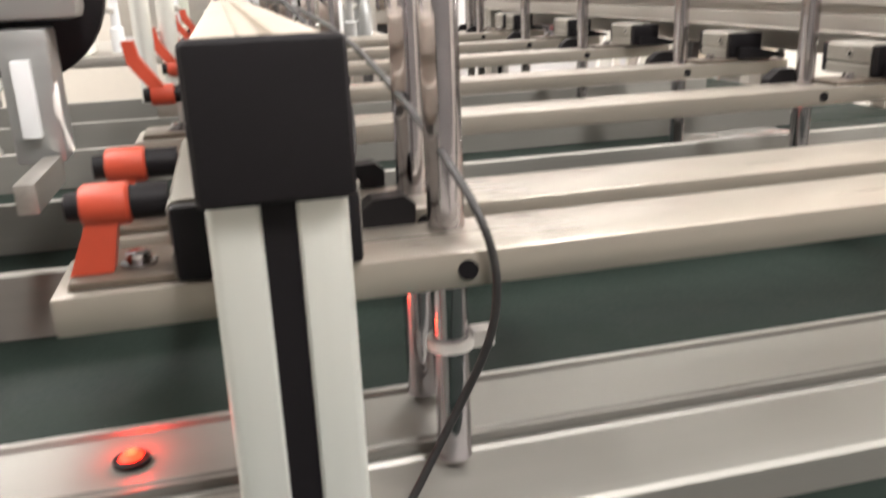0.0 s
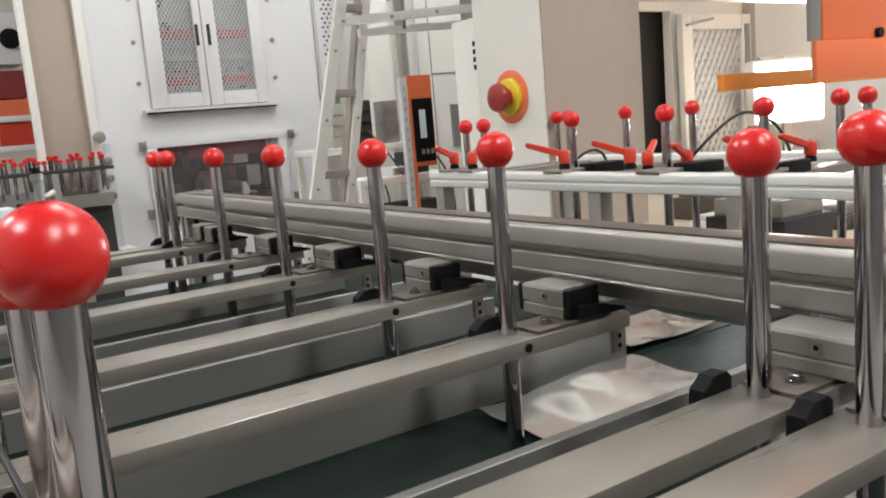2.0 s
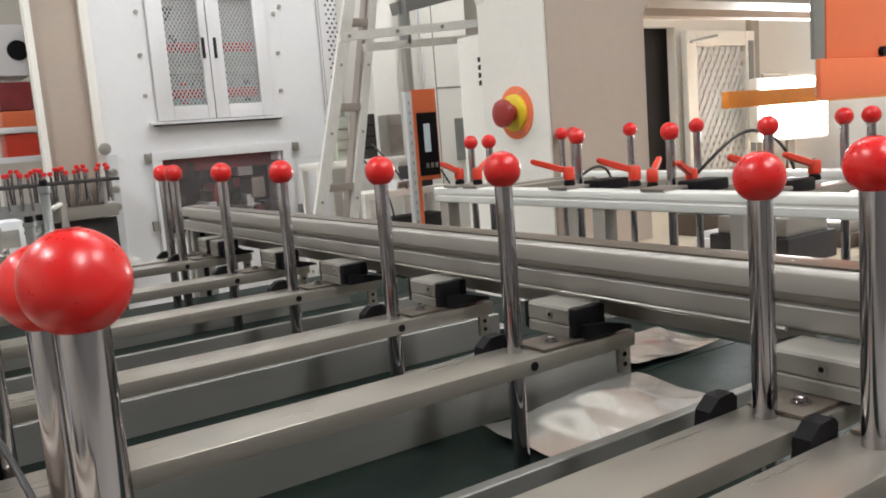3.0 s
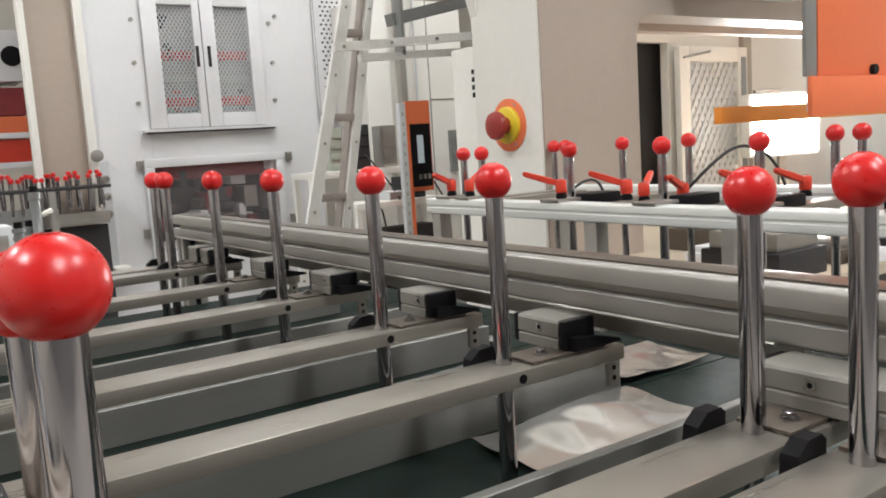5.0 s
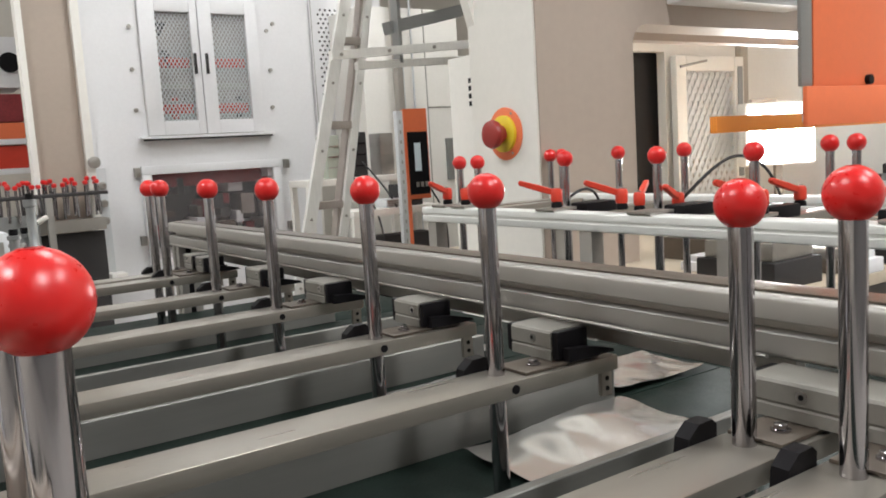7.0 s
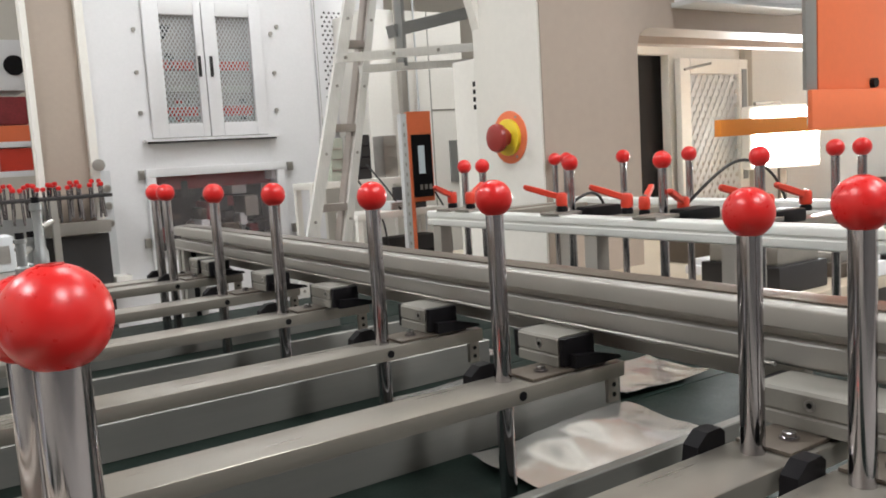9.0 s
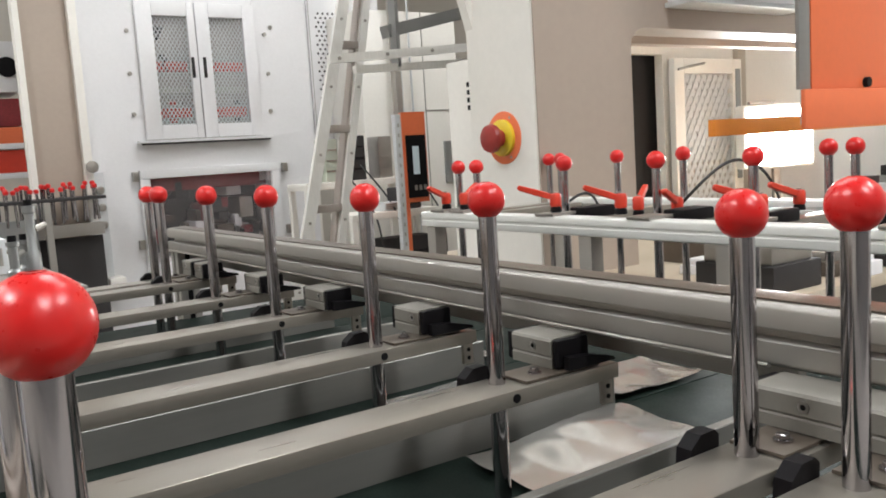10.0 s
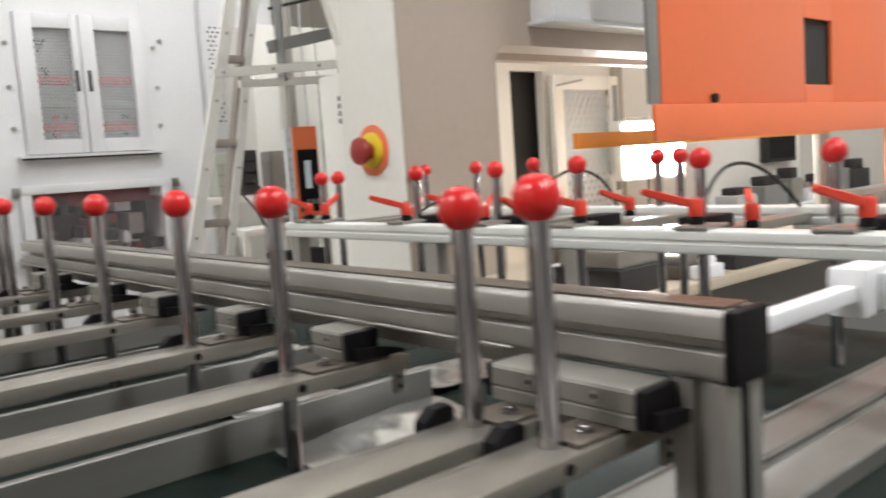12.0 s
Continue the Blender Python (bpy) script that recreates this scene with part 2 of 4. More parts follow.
# the hall
X0, X1, Y0, Y1, ZC = -4.6, 5.6, -3.2, 8.6, 5.0
single("floor", box(B(), X0, X1, Y0, Y1, -0.12, 0.0), FLOOR_MAT, "beige epoxy factory floor with faint stains", "floor", "structure")
# Ceiling out of view; its dark grey is chosen to darken reflections.
single("ceiling", box(B(), X0, X1, Y0, Y1, ZC, ZC + 0.12), CEIL_MAT, "unseen hall ceiling, kept dark grey to dim the reflections", "ceiling", "structure")
single("wall_north", box(B(), X0 - 0.2, X1 + 0.2, Y1, Y1 + 0.2, -0.12, ZC + 0.12), WALL_MAT, "cream plastered hall wall behind the presses", "wall", "structure")
# South wall out of view, made dark so near metal stays dim.
single("wall_south", box(B(), X0 - 0.2, X1 + 0.2, Y0 - 0.2, Y0, -0.12, ZC + 0.12), DARK_WALL, "unseen hall wall, kept dark to dim the near side", "wall", "structure")
single("wall_west", box(B(), X0 - 0.2, X0, Y0, Y1, -0.12, ZC + 0.12), WALL_MAT, "cream plastered hall wall", "wall", "structure")
single("wall_east", box(B(), X1, X1 + 0.2, Y0, Y1, -0.12, ZC + 0.12), WALL_MAT, "cream plastered hall wall", "wall", "structure")
proto = thing("ceiling_lamp", pose(LAMPS[0][0], LAMPS[0][1], 4.74), "unseen white strip lamp added under the hall ceiling", "lamp", "hall ceiling lamps")
part("housing", box(B(), -0.27, 0.27, -0.82, 0.82, 0.03, 0.1, 0.01), WHITE_PAINT, proto)
part("diffuser", box(B(), -0.25, 0.25, -0.8, 0.8, 0.0, 0.028), LAMP_GLOW, proto, "glowing lamp diffuser")
part("rod", cyl(B(), (0, 0, 0.1), (0, 0, 0.26), 0.01), STEEL_DULL, proto)
for lx, ly, watts in LAMPS[1:]:
    copy_thing(proto, pose(lx, ly, 4.74))

# belt bed of the near conveyor: rails and belts that run along x
BX0, BX1, FX1 = -0.55, 0.93, 1.4
RAILS = [(0.42, 0.5325), (0.675, 0.752), (0.875, 0.945), (1.10, 1.18), (1.31, 1.385), (1.535, 1.62)]
fr = thing("front_rail", pose(0, 0, 0), "stepped grey aluminium front rail of the belt bed", "rail", "belt rails")
LIP = [(0.5005, 0.774), (0.5555, 0.774), (0.5555, 0.8098), (0.5535, 0.8104), (0.5515, 0.8098), (0.5505, 0.8075), (0.547, 0.8075), (0.546, 0.809), (0.507, 0.8088), (0.506, 0.8072), (0.5035, 0.8072), (0.5028, 0.8094), (0.5005, 0.8094)]
part("upper_rail", prism(B(), LIP, "x", BX0, FX1), GUIDE_ALU, fr)
part("lower_rail", prism(B(), [(0.446, 0.76), (0.4995, 0.76), (0.4995, 0.8055), (0.4965, 0.8062), (0.4935, 0.803), (0.4905, 0.803), (0.4895, 0.808), (0.487, 0.8085), (0.448, 0.807), (0.446, 0.805)], "x", BX0, FX1), GUIDE_ALU, fr)
for sx in (-0.4, 0.6, 0.9):
    part("support", box(B(), sx - 0.018, sx + 0.018, 0.47, 0.5, 0.0, 0.7598, 0.003), ALU_LEG, fr)
PLATES = [0.685, 0.868, 1.095, 1.29, 1.51]
for py in PLATES:
    rail = thing("guide_rail", pose(0, py, 0), "upright dull aluminium guide plate beside a green belt", "rail", "belt rails")
    part("plate", prism(B(), [(0, 0.8075), (0.005, 0.8075), (0.005, 0.843), (0.011, 0.843), (0.011, 0.8452), (0.0008, 0.846), (0, 0.845)], "x", BX0, 0.745), GUIDE_ALU, rail)
    for sx in (-0.4, 0.1, 0.73):
        part("foot", box(B(), sx - 0.008, sx + 0.008, 0.0054, 0.0095, 0.8073, 0.8428, 0.0008), STEEL_DULL, rail)
EDGES = [0.5565] + [p + 0.005 for p in PLATES] + [1.83]
for a1, b0 in zip(EDGES, EDGES[1:]):
    belt = thing("conveyor_belt", pose(0, 0, 0), "dark green conveyor belt under the cross bars", "conveyor belt", "green belts")
    part("belt", box(B(), BX0, BX1, a1 + 0.001, b0 - 0.001, 0.803, 0.807, 0.001), BELT, belt)
    part("slider_bed", box(B(), BX0 + 0.03, BX1 - 0.03, a1 + 0.002, b0 - 0.002, 0.77, 0.8025), STEEL_DULL, belt)
    for ex in (BX0 + 0.008, BX1 - 0.008):
        part("roller", cyl(B(), (ex, a1 + 0.002, 0.786), (ex, b0 - 0.002, 0.786), 0.0165), STEEL_DULL, belt)
    for sx in (-0.4, 0.1, 0.6):
        part("support", box(B(), sx - 0.018, sx + 0.018, (a1 + b0) / 2 - 0.02, (a1 + b0) / 2 + 0.02, 0.0, 0.7695, 0.003), ALU_LEG, belt)
front = thing("front_belt", pose(0, 0, 0), "lower dark green belt in front of the conveyor", "conveyor belt", "green belts")
part("belt", box(B(), BX0, FX1, 0.16, 0.444, 0.788, 0.792, 0.001), BELT, front)
part("roller", cyl(B(), (BX0, 0.16, 0.7695), (BX0, 0.444, 0.7695), 0.018), STEEL_DULL, front)
for sx in (-0.5, 0.9):
    part("support", box(B(), sx - 0.02, sx + 0.02, 0.2, 0.24, 0, 0.7878, 0.002), ALU_LEG, front)
# cross bars with rods, clamps and levers
RODS = [0.473, 0.537, 0.757, 0.944, 1.178, 1.384, 1.609, 1.672]
LX, RX = 0.146, 0.502
ZB0, ZB1 = 0.895, 0.908


def cross_bar(y0, y1):
    ob = thing("cross_bar", pose(0, y0, 0), "flat satin aluminium cross bar over the belts", "bar", "cross bars")
    w = y1 - y0
    bm = B()
    box(bm, 0.015, 0.61, 0, w, ZB0, ZB1, 0.0016, 2)
    part("bar", bm, ALU_BAR, ob)
    for x in (LX - 0.001, RX - 0.002):
        hole = cyl(B(), (x, 0.0003, 0.9015), (x, -0.0006, 0.9015), 0.0036, seg=16)
        part("bolt_hole", hole, BLACK, ob, "dark threaded hole")
    # small drilled bracket under the inner end
    tip = part("end_bracket", box(B(), 0.5965, 0.6085, 0.006, 0.0105, ZB0 - 0.022, ZB0 - 0.0002, 0.0008), ALU_BAR, ob)
    for z in (ZB0 - 0.007, ZB0 - 0.0155):
        part("hole", cyl(B(), (0.6025, 0.0062, z), (0.6025, 0.0054, z), 0.0021, seg=12), BLACK, tip)
    # oiled mounting plates with screws at both ends
    for x0, x1 in ((0.02, 0.105), (RX + 0.012, 0.592)):
        part("mounting_plate", box(B(), x0, x1, 0.004, w - 0.003, ZB1 + 0.0003, ZB1 + 0.0028, 0.0006), OILED, ob)
        for sx in (x0 + 0.02, x1 - 0.016):
            bm = B()
            lathe(bm, [(0.0, 0.0), (0.0058, 0.0), (0.0058, 0.0012), (0.004, 0.0015), (0.004, 0.0042), (0.0028, 0.0046), (0.0, 0.0046)], 20, Matrix.Translation((sx, w * 0.42, ZB1 + 0.0029)))
            part("screw", bm, STEEL, ob, "bright steel screw")
    return ob


def guide_rod(x, y, ztop, dz=0.0):
    ob = thing("guide_rod", pose(x, y, 0.8115), "polished steel guide rod topped with a red ball knob", "guide rod", "guide rods")
    h = ztop - 0.8115
    bm = B()
    lathe(bm, [(0, 0), (0.0062, 0), (0.0069, 0.0008), (0.0069, h - 0.011), (0.0, h - 0.011)], 28)
    part("rod", bm, STEEL, ob)
    bm = B()
    R = 0.0142
    prof = [(0.0045, h - R - 0.0012), (0.0062, h - R - 0.0008)]
    prof += [(R * math.cos(a), h + R * math.sin(a)) for a in [radians(-64 + 7.7 * k) for k in range(20)]] + [(0.0035, h + R * 0.985), (0.003, h + R * 0.95), (0, h + R * 0.95)]
    lathe(bm, prof, 40)
    part("ball_knob", bm, RED_BALL, ob, "glossy red plastic ball knob")
    return ob


BARS = [(0.452, 0.493), (0.513, 0.556), (0.731, 0.774), (0.925, 0.968), (1.159, 1.202), (1.362, 1.405), (1.586, 1.626), (1.650, 1.69)]
for y0, y1 in BARS:
    cross_bar(y0, y1)
for k, y in enumerate(RODS):
    guide_rod(RX + (0.006 if k < 2 else 0), y, 1.045 if k == 1 else 1.051)
for y, zt in ((0.484, 1.052), (0.541, 1.044), (0.79, 1.048), (0.938, 1.05), (1.178, 1.051), (1.384, 1.05), (1.609, 1.051), (1.672, 1.05)):
    guide_rod(LX, y, zt)


def clamp_block(x0, x1, y0, y1, holes):
    """A short extrusion that grips the beam from below, with black end caps."""
    ob = thing("clamp_block", pose(0, 0, 0), "grey aluminium clamp block with black end caps on a bar", "clamp", "clamp blocks")
    z0, z1 = ZB1 + 0.0032, 0.9355
    bm = B()
    poly = [(x0, z0), (x1, z0), (x1, z1), (x0 + 0.004, z1), (x0 + 0.0015, z1 - 0.0006), (x0, z1 - 0.0025), (x0, z0 + 0.0105), (x0 + 0.0012, z0 + 0.0095), (x0 + 0.0012, z0 + 0.0085), (x0, z0 + 0.0075)]
    prism(bm, poly, "y", y0 + 0.006, y1 - 0.003)
    part("body", bm, BLOCK_MAT, ob)
    part("end_cap", box(B(), x0 + 0.001, x1 - 0.001, y0 - 0.001, y0 + 0.0058, z0 + 0.0004, z1 - 0.0006, 0.002), BLACK, ob, "black plastic end cap")
    part("end_cap", box(B(), x0 + 0.001, x1 - 0.001, y1 - 0.0028, y1 + 0.004, z0 + 0.0004, z1 - 0.0006, 0.0015), BLACK, ob, "black plastic end cap")
    for hy in holes:
        bm = B()
        cyl(bm, (x0 - 0.0006, hy, 0.9275), (x0 + 0.001, hy, 0.9275), 0.0036, seg=16)
        part("bolt", bm, STEEL_DULL, ob, "small steel bolt")
        part("bolt_socket", cyl(B(), (x0 - 0.0009, hy, 0.9275), (x0 - 0.0005, hy, 0.9275), 0.0018, seg=8), BLACK, ob)
    return ob


BLOCKS = [(0.439, 0.566, (0.528, 0.474)), (0.74, 0.798, (0.768,)), (0.934, 0.988, (0.951,)), (1.14, 1.2, (1.158,)), (1.338, 1.395, (1.352,)), (1.575, 1.618, (1.59,)), (1.63, 1.68, (1.66,))]
for y0, y1, holes in BLOCKS:
    clamp_block(0.55, 0.5855, y0, y1, holes)
    clamp_block(0.052, 0.110, y0 + 0.004, y1, ())
    catch = B()
    prism(catch, [(0.556, ZB1 + 0.0031), (0.607, ZB1 + 0.0031), (0.605, ZB1 + 0.006), (0.58, ZB1 + 0.012), (0.556, ZB1 + 0.014)], "y", y0 - 0.0085, y0 - 0.0015)
    single("black_catch", catch, BLACK, "flat black catch beside a clamp block", "catch", "", "black catches")
for k, y in enumerate(RODS):
    # black clips at the rear edge of the bars
    for x in (RX - 0.006, LX - 0.022):
        yy = BARS[k][1]
        bm = B()
        poly = [(x - 0.014, ZB0 + 0.002), (x + 0.012, ZB0 + 0.002), (x + 0.013, ZB1 + 0.007), (x + 0.009, ZB1 + 0.0105), (x - 0.003, ZB1 + 0.010), (x - 0.012, ZB1 + 0.003)]
        prism(bm, poly, "y", yy + 0.0004, yy + 0.011)
        single("spring_clip", bm, BLACK, "small black plastic clip on the rear edge of a bar", "clip", "", "black clips")


def lever(m, reach=0.055, rise=0.0):
    ob = thing("clamp_lever", m, "red clamping lever with a black foot on the far conveyor", "lever", "clamping levers")
    bm = B()
    lathe(bm, [(0, 0), (0.009, 0), (0.0095, 0.002), (0.0085, 0.008), (0.006, 0.0095), (0, 0.0095)], 20)
    part("foot", bm, BLACK, ob, "black foot")
    part("hub", lathe(B(), [(0, 0.0096), (0.0085, 0.0096), (0.0095, 0.012), (0.0095, 0.027), (0.0075, 0.031), (0, 0.032)], 22), RED_LEVER, ob)
    bm = B()
    prism(bm, [(0.004, 0.02), (reach * 0.5, 0.024 + rise * 0.5), (reach, 0.031 + rise), (reach + 0.003, 0.035 + rise), (reach, 0.04 + rise), (reach * 0.45, 0.034 + rise * 0.5), (0.004, 0.03)], "y", -0.0045, 0.0045)
    bmesh.ops.bevel(bm, geom=bm.edges[:], offset=0.0012, segments=1, affect="EDGES")
    part("arm", bm, RED_LEVER, ob)
    part("screw", cyl(B(), (0, 0, 0.0321), (0, 0, 0.0335), 0.004, seg=12), STEEL_DULL, ob)
    return ob


def side_grip(y, up=False, z=0.932, x=0.026):
    """A level orange grip with black ends at the bar's outer end; its bent arm hangs down or stands up."""
    ob = thing("toggle_clamp", pose(x, y, 0), "orange toggle clamp with black ends at a bar end", "toggle clamp", "toggle clamps")
    bm = B()
    lathe(bm, [(0, 0), (0.006, 0.0), (0.0068, 0.0012), (0.0068, 0.0135), (0.006, 0.0145), (0, 0.0145)], 22, pose(0, 0, z, 0, 90, 0))
    part("grip", bm, ORANGE_GRIP, ob)
    part("end_knob", cyl(B(), (-0.0045, 0, z), (-0.0002, 0, z), 0.0046, seg=18), BLACK, ob)
    part("collar", cyl(B(), (0.0147, 0, z), (0.026, 0, z), 0.0056, seg=18), BLACK, ob)
    bm = B()
    if up:
        slab = [(0.001, z + 0.003), (0.0105, z + 0.003), (-0.004, z + 0.024), (-0.006, z + 0.034), (-0.0135, z + 0.034), (-0.0115, z + 0.02)]
    else:
        slab = [(-0.006, ZB1 + 0.0031), (0.007, ZB1 + 0.0031), (0.0105, z - 0.004), (0.001, z - 0.004)]
    prism(bm, slab, "y", -0.0045, 0.0045)
    part("arm", bm, ORANGE_GRIP, ob)
    if up:
        part("foot", box(B(), 0.015, 0.024, -0.004, 0.004, ZB1 + 0.0031, z - 0.0052), STEEL_DULL, ob)
    return ob


side_grip(0.467)
side_grip(0.53)
for y in (0.762, 0.955, 1.16, 1.36, 1.6, 1.66):
    side_grip(y, True)

# beams along y
def beam(name, x0, x1, z0, z1, y0, y1, mat, label, slot, deep):
    ob = thing(name, pose(0, 0, 0), label, "beam", "long beams")
    w, h = x1 - x0, z1 - z0
    poly = [((x0 + x1) / 2 + u, (z0 + z1) / 2 + v) for u, v in slot_profile(w, h, 0.0045, slot, deep)]
    part("extrusion", prism(B(), poly, "y", y0 + 0.004, y1), mat, ob)
    part("end_cap", box(B(), x0 - 0.0008, x1 + 0.0008, y0 - 0.004, y0 + 0.0038, z0 - 0.0008, z1 + 0.0008, 0.003, 3), BLACK, ob, "black plastic end cap")
    return ob


left_beam = beam("left_beam", 0.063, 0.104, 0.94, 0.982, 0.419, 1.9, CREAM_ALU, "cream aluminium extrusion beam with a black end cap", 0.011, 0.004)
right_beam = beam("right_beam", 0.586, 0.624, 0.9365, 0.979, 0.404, 1.87, ALU, "grey slotted aluminium beam with a black end cap", 0.0075, 0.013)
part("lower_flange", box(B(), 0.6112, 0.6222, 0.57, 1.86, 0.916, 0.9363, 0.0015), ALU, right_beam)
for name, xa, ya, zt, mat in (("beam_leg", 0.0835, 0.441, 0.94, ALU_LEG), ("beam_leg", 0.605, 0.425, 0.9365, ALU), ("beam_leg", 0.0835, 1.86, 0.94, ALU_LEG), ("beam_leg", 0.605, 1.84, 0.9365, ALU)):
    leg = thing(name, pose(xa, ya, 0), "upright slotted aluminium leg under a beam", "leg", "beam legs")
    part("post", prism(B(), slot_profile(0.039, 0.039, 0.003, 0.0095, 0.008), "z", 0.012, zt - 0.0008), mat, leg)
    # The groove's shade, filled in as a black strip.
    part("slot_strip", box(B(), -0.0046, 0.0046, -0.0185, -0.0125, 0.012, zt - 0.001), BLACK, leg, "black strip standing in for the shade in the groove")
    part("foot", cyl(B(), (0, 0, 0), (0, 0, 0.012), 0.025), BLACK, leg)
# Top strip; its brown stands for the hood's orange mirrored in the beam.
strip = B()
box(strip, 0.592, 0.618, 0.41, 1.86, 0.9792, 0.9808, 0.0004)
single("beam_cover_strip", strip, OILED, "cover strip on the beam top, its brown imitating the orange reflection", "strip")
rod_bm = cyl(B(), (0.579, 0.57, 0.9395), (0.579, 1.87, 0.9395), 0.0017, seg=14)
single("pull_rod", rod_bm, STEEL_DULL, "thin dull steel pull rod along the beam", "rod")

# white cross member by the right beam
wb = thing("white_cross_member", pose(0, 0, 0), "white cross member beside the beam end", "beam")
part("bar", box(B(), 0.626, 1.028, 0.445, 0.462, 0.939, 0.952, 0.0015), WHITE_PAINT, wb)
part("bracket", box(B(), 0.85, 0.905, 0.438, 0.47, 0.925, 0.966, 0.004), WHITE_PAINT, wb)
part("bracket_plate", box(B(), 0.872, 0.9, 0.432, 0.4375, 0.93, 0.96, 0.001), PALE_GREY, wb)
tb = thing("transfer_belt", pose(0, 0, 0), "dark green transfer belt between the two conveyors", "conveyor belt", "green belts")
part("belt", box(B(), BX1 + 0.004, 1.36, 0.56, 1.1, 0.796, 0.8, 0.001), BELT, tb)
part("slider_bed", box(B(), BX1 + 0.01, 1.35, 0.57, 1.09, 0.77, 0.7955), STEEL_DULL, tb)
for tx in (BX1 + 0.03, 1.32):
    for ty in (0.62, 1.05):
        part("leg", box(B(), tx - 0.012, tx + 0.012, ty - 0.012, ty + 0.012, 0, 0.7698), STEEL_DULL, tb)

# shiny film pieces on the belt, drawn as opaque bright metal


def foil(cx, cy, lx, ly, lift, seed, freq):
    bm = bmesh.new()
    bmesh.ops.create_grid(bm, x_segments=36, y_segments=18, size=0.5)
    for v in bm.verts:
        u, w = v.co.x, v.co.y
        fold = noise.noise(Vector((u * freq + seed, w * freq * 0.6, seed)))
        crease = abs(noise.noise(Vector((u * freq * 2.2 + seed, w * freq * 1.5, seed + 5))))
        edge = 0.006 * noise.noise(Vector((w * 4 + seed, u * 3, 9.0)))
        v.co = Vector((cx + u * lx + edge, cy + w * ly + edge * 0.5, 0.8125 + lift * (0.45 + fold) * 0.8 + 0.003 * crease))
    bmesh.ops.solidify(bm, geom=bm.faces[:], thickness=0.0005)
    return single("foil_sheet", bm, FILM, "creased shiny film on the green belt, drawn as bright metal", "foil", "", "foil sheets", smooth=60)


foil(0.835, 0.925, 0.14, 0.095, 0.008, 1.7, 1.6)
foil(0.63, 0.777, 0.2, 0.14, 0.012, 6.1, 1.9)
foil(0.72, 1.185, 0.15, 0.12, 0.009, 3.3, 1.7)
foil(0.62, 1.0, 0.13, 0.1, 0.008, 9.2, 1.8)

# far conveyor
FX0 = 1.03
far = thing("far_conveyor", pose(0, 0, 0), "pale aluminium far conveyor frame with two long rails", "conveyor")
for x0, x1, z0, z1 in ((FX0, FX0 + 0.035, 0.945, 0.974), (1.37, 1.405, 0.945, 0.974)):
    poly = [((x0 + x1) / 2 + u, (z0 + z1) / 2 + v) for u, v in slot_profile(x1 - x0, z1 - z0, 0.003, 0.004, 0.003)]
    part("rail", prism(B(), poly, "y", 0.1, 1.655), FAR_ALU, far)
    for y in (1.63, 1.2, 0.15):
        part("leg", box(B(), x0 + 0.004, x1 - 0.004, y - 0.014, y + 0.014, 0.0, 0.9448, 0.002), ALU, far)
for y in (1.628, 1.565, 1.319, 1.116, 0.947, 0.746, 0.577, 0.38):
    part("cross_bar", box(B(), FX0 + 0.036, 1.369, y - 0.018, y + 0.018, 0.952, 0.965, 0.0015), ALU_BAR, far)
    part("clamp_plate", box(B(), FX0 - 0.002, FX0 + 0.05, y - 0.055, y - 0.01, 0.9742, 0.979, 0.001), STEEL_DULL, far)
ROWA = [1.628, 1.568, 1.319, 1.116, 0.947, 0.746, 0.577, 0.38]
ROWB = [1.665, 1.628, 1.459, 1.292, 1.003, 0.959, 0.7, 0.5]
for y in ROWA:
    guide_rod(1.109, y, 1.057)
for y in ROWB:
    guide_rod(1.388, y, 1.058)
for x, y, a, r in ((1.055, 1.60, 200, 0.055), (1.055, 1.54, 25, 0.05), (1.055, 1.285, 140, 0.06), (1.14, 1.36, 40, 0.045), (1.055, 1.14, 150, 0.055), (1.16, 1.2, 30, 0.06), (1.16, 1.12, 200, 0.055), (1.055, 0.9, 150, 0.06), (1.3, 1.0, 170, 0.06), (1.055, 0.72, 145, 0.065), (1.15, 0.7, 35, 0.05), (1.055, 0.52, 150, 0.06)):
    lever(pose(x, y, 0.979 if x < 1.1 else 0.9655, 0, 0, a), r, 0.008)
for pts in ([(1.17, 1.12, 0.985), (1.191, 1.1, 1.015), (1.255, 1.1, 1.05), (1.314, 1.1, 1.047), (1.376, 1.1, 1.019), (1.385, 1.09, 0.975)],
            [(1.12, 1.33, 0.985), (1.16, 1.33, 1.01), (1.2, 1.34, 1.005), (1.22, 1.35, 0.97)],
            [(1.13, 0.76, 0.985), (1.17, 0.77, 1.03), (1.25, 0.78, 1.06), (1.32, 0.76, 1.03), (1.36, 0.74, 0.975)]):
    tagged(tube("air_hose", pts, 0.0026, RUBBER), "thin black air hose arching over the far conveyor", "hose", "air hoses")
for y in (1.3, 1.1, 0.96, 0.78, 0.55):
    bm = B()
    box(bm, 1.09, 1.16, y - 0.05, y - 0.01, 0.9655, 0.984, 0.004)
    single("black_clamp", bm, BLACK, "black plastic rod clamp on the far conveyor", "clamp", "", "rod clamps")

# press with the stop button: column, plate with an opening, bed
press = thing("stamping_press", pose(0, 0, 0), "tall cream and taupe stamping press with an arched opening", "press")
part("column", box(B(), 1.374, 1.66, 1.688, 1.93, 0.0, 3.0, 0.006), CREAM_PAINT, press)
bm = B()
rc, ax0, az1, ax1 = 0.05, 1.69, 1.362, 3.6
arch = [(ax0, 0.78), (ax0, az1 - rc)] + [(ax0 + rc - rc * math.cos(radians(a)), az1 - rc + rc * math.sin(radians(a))) for a in (18, 36, 54, 72, 90)] + [(ax1, az1), (ax1, 3.0), (1.379, 3.0), (1.379, 0.78)]
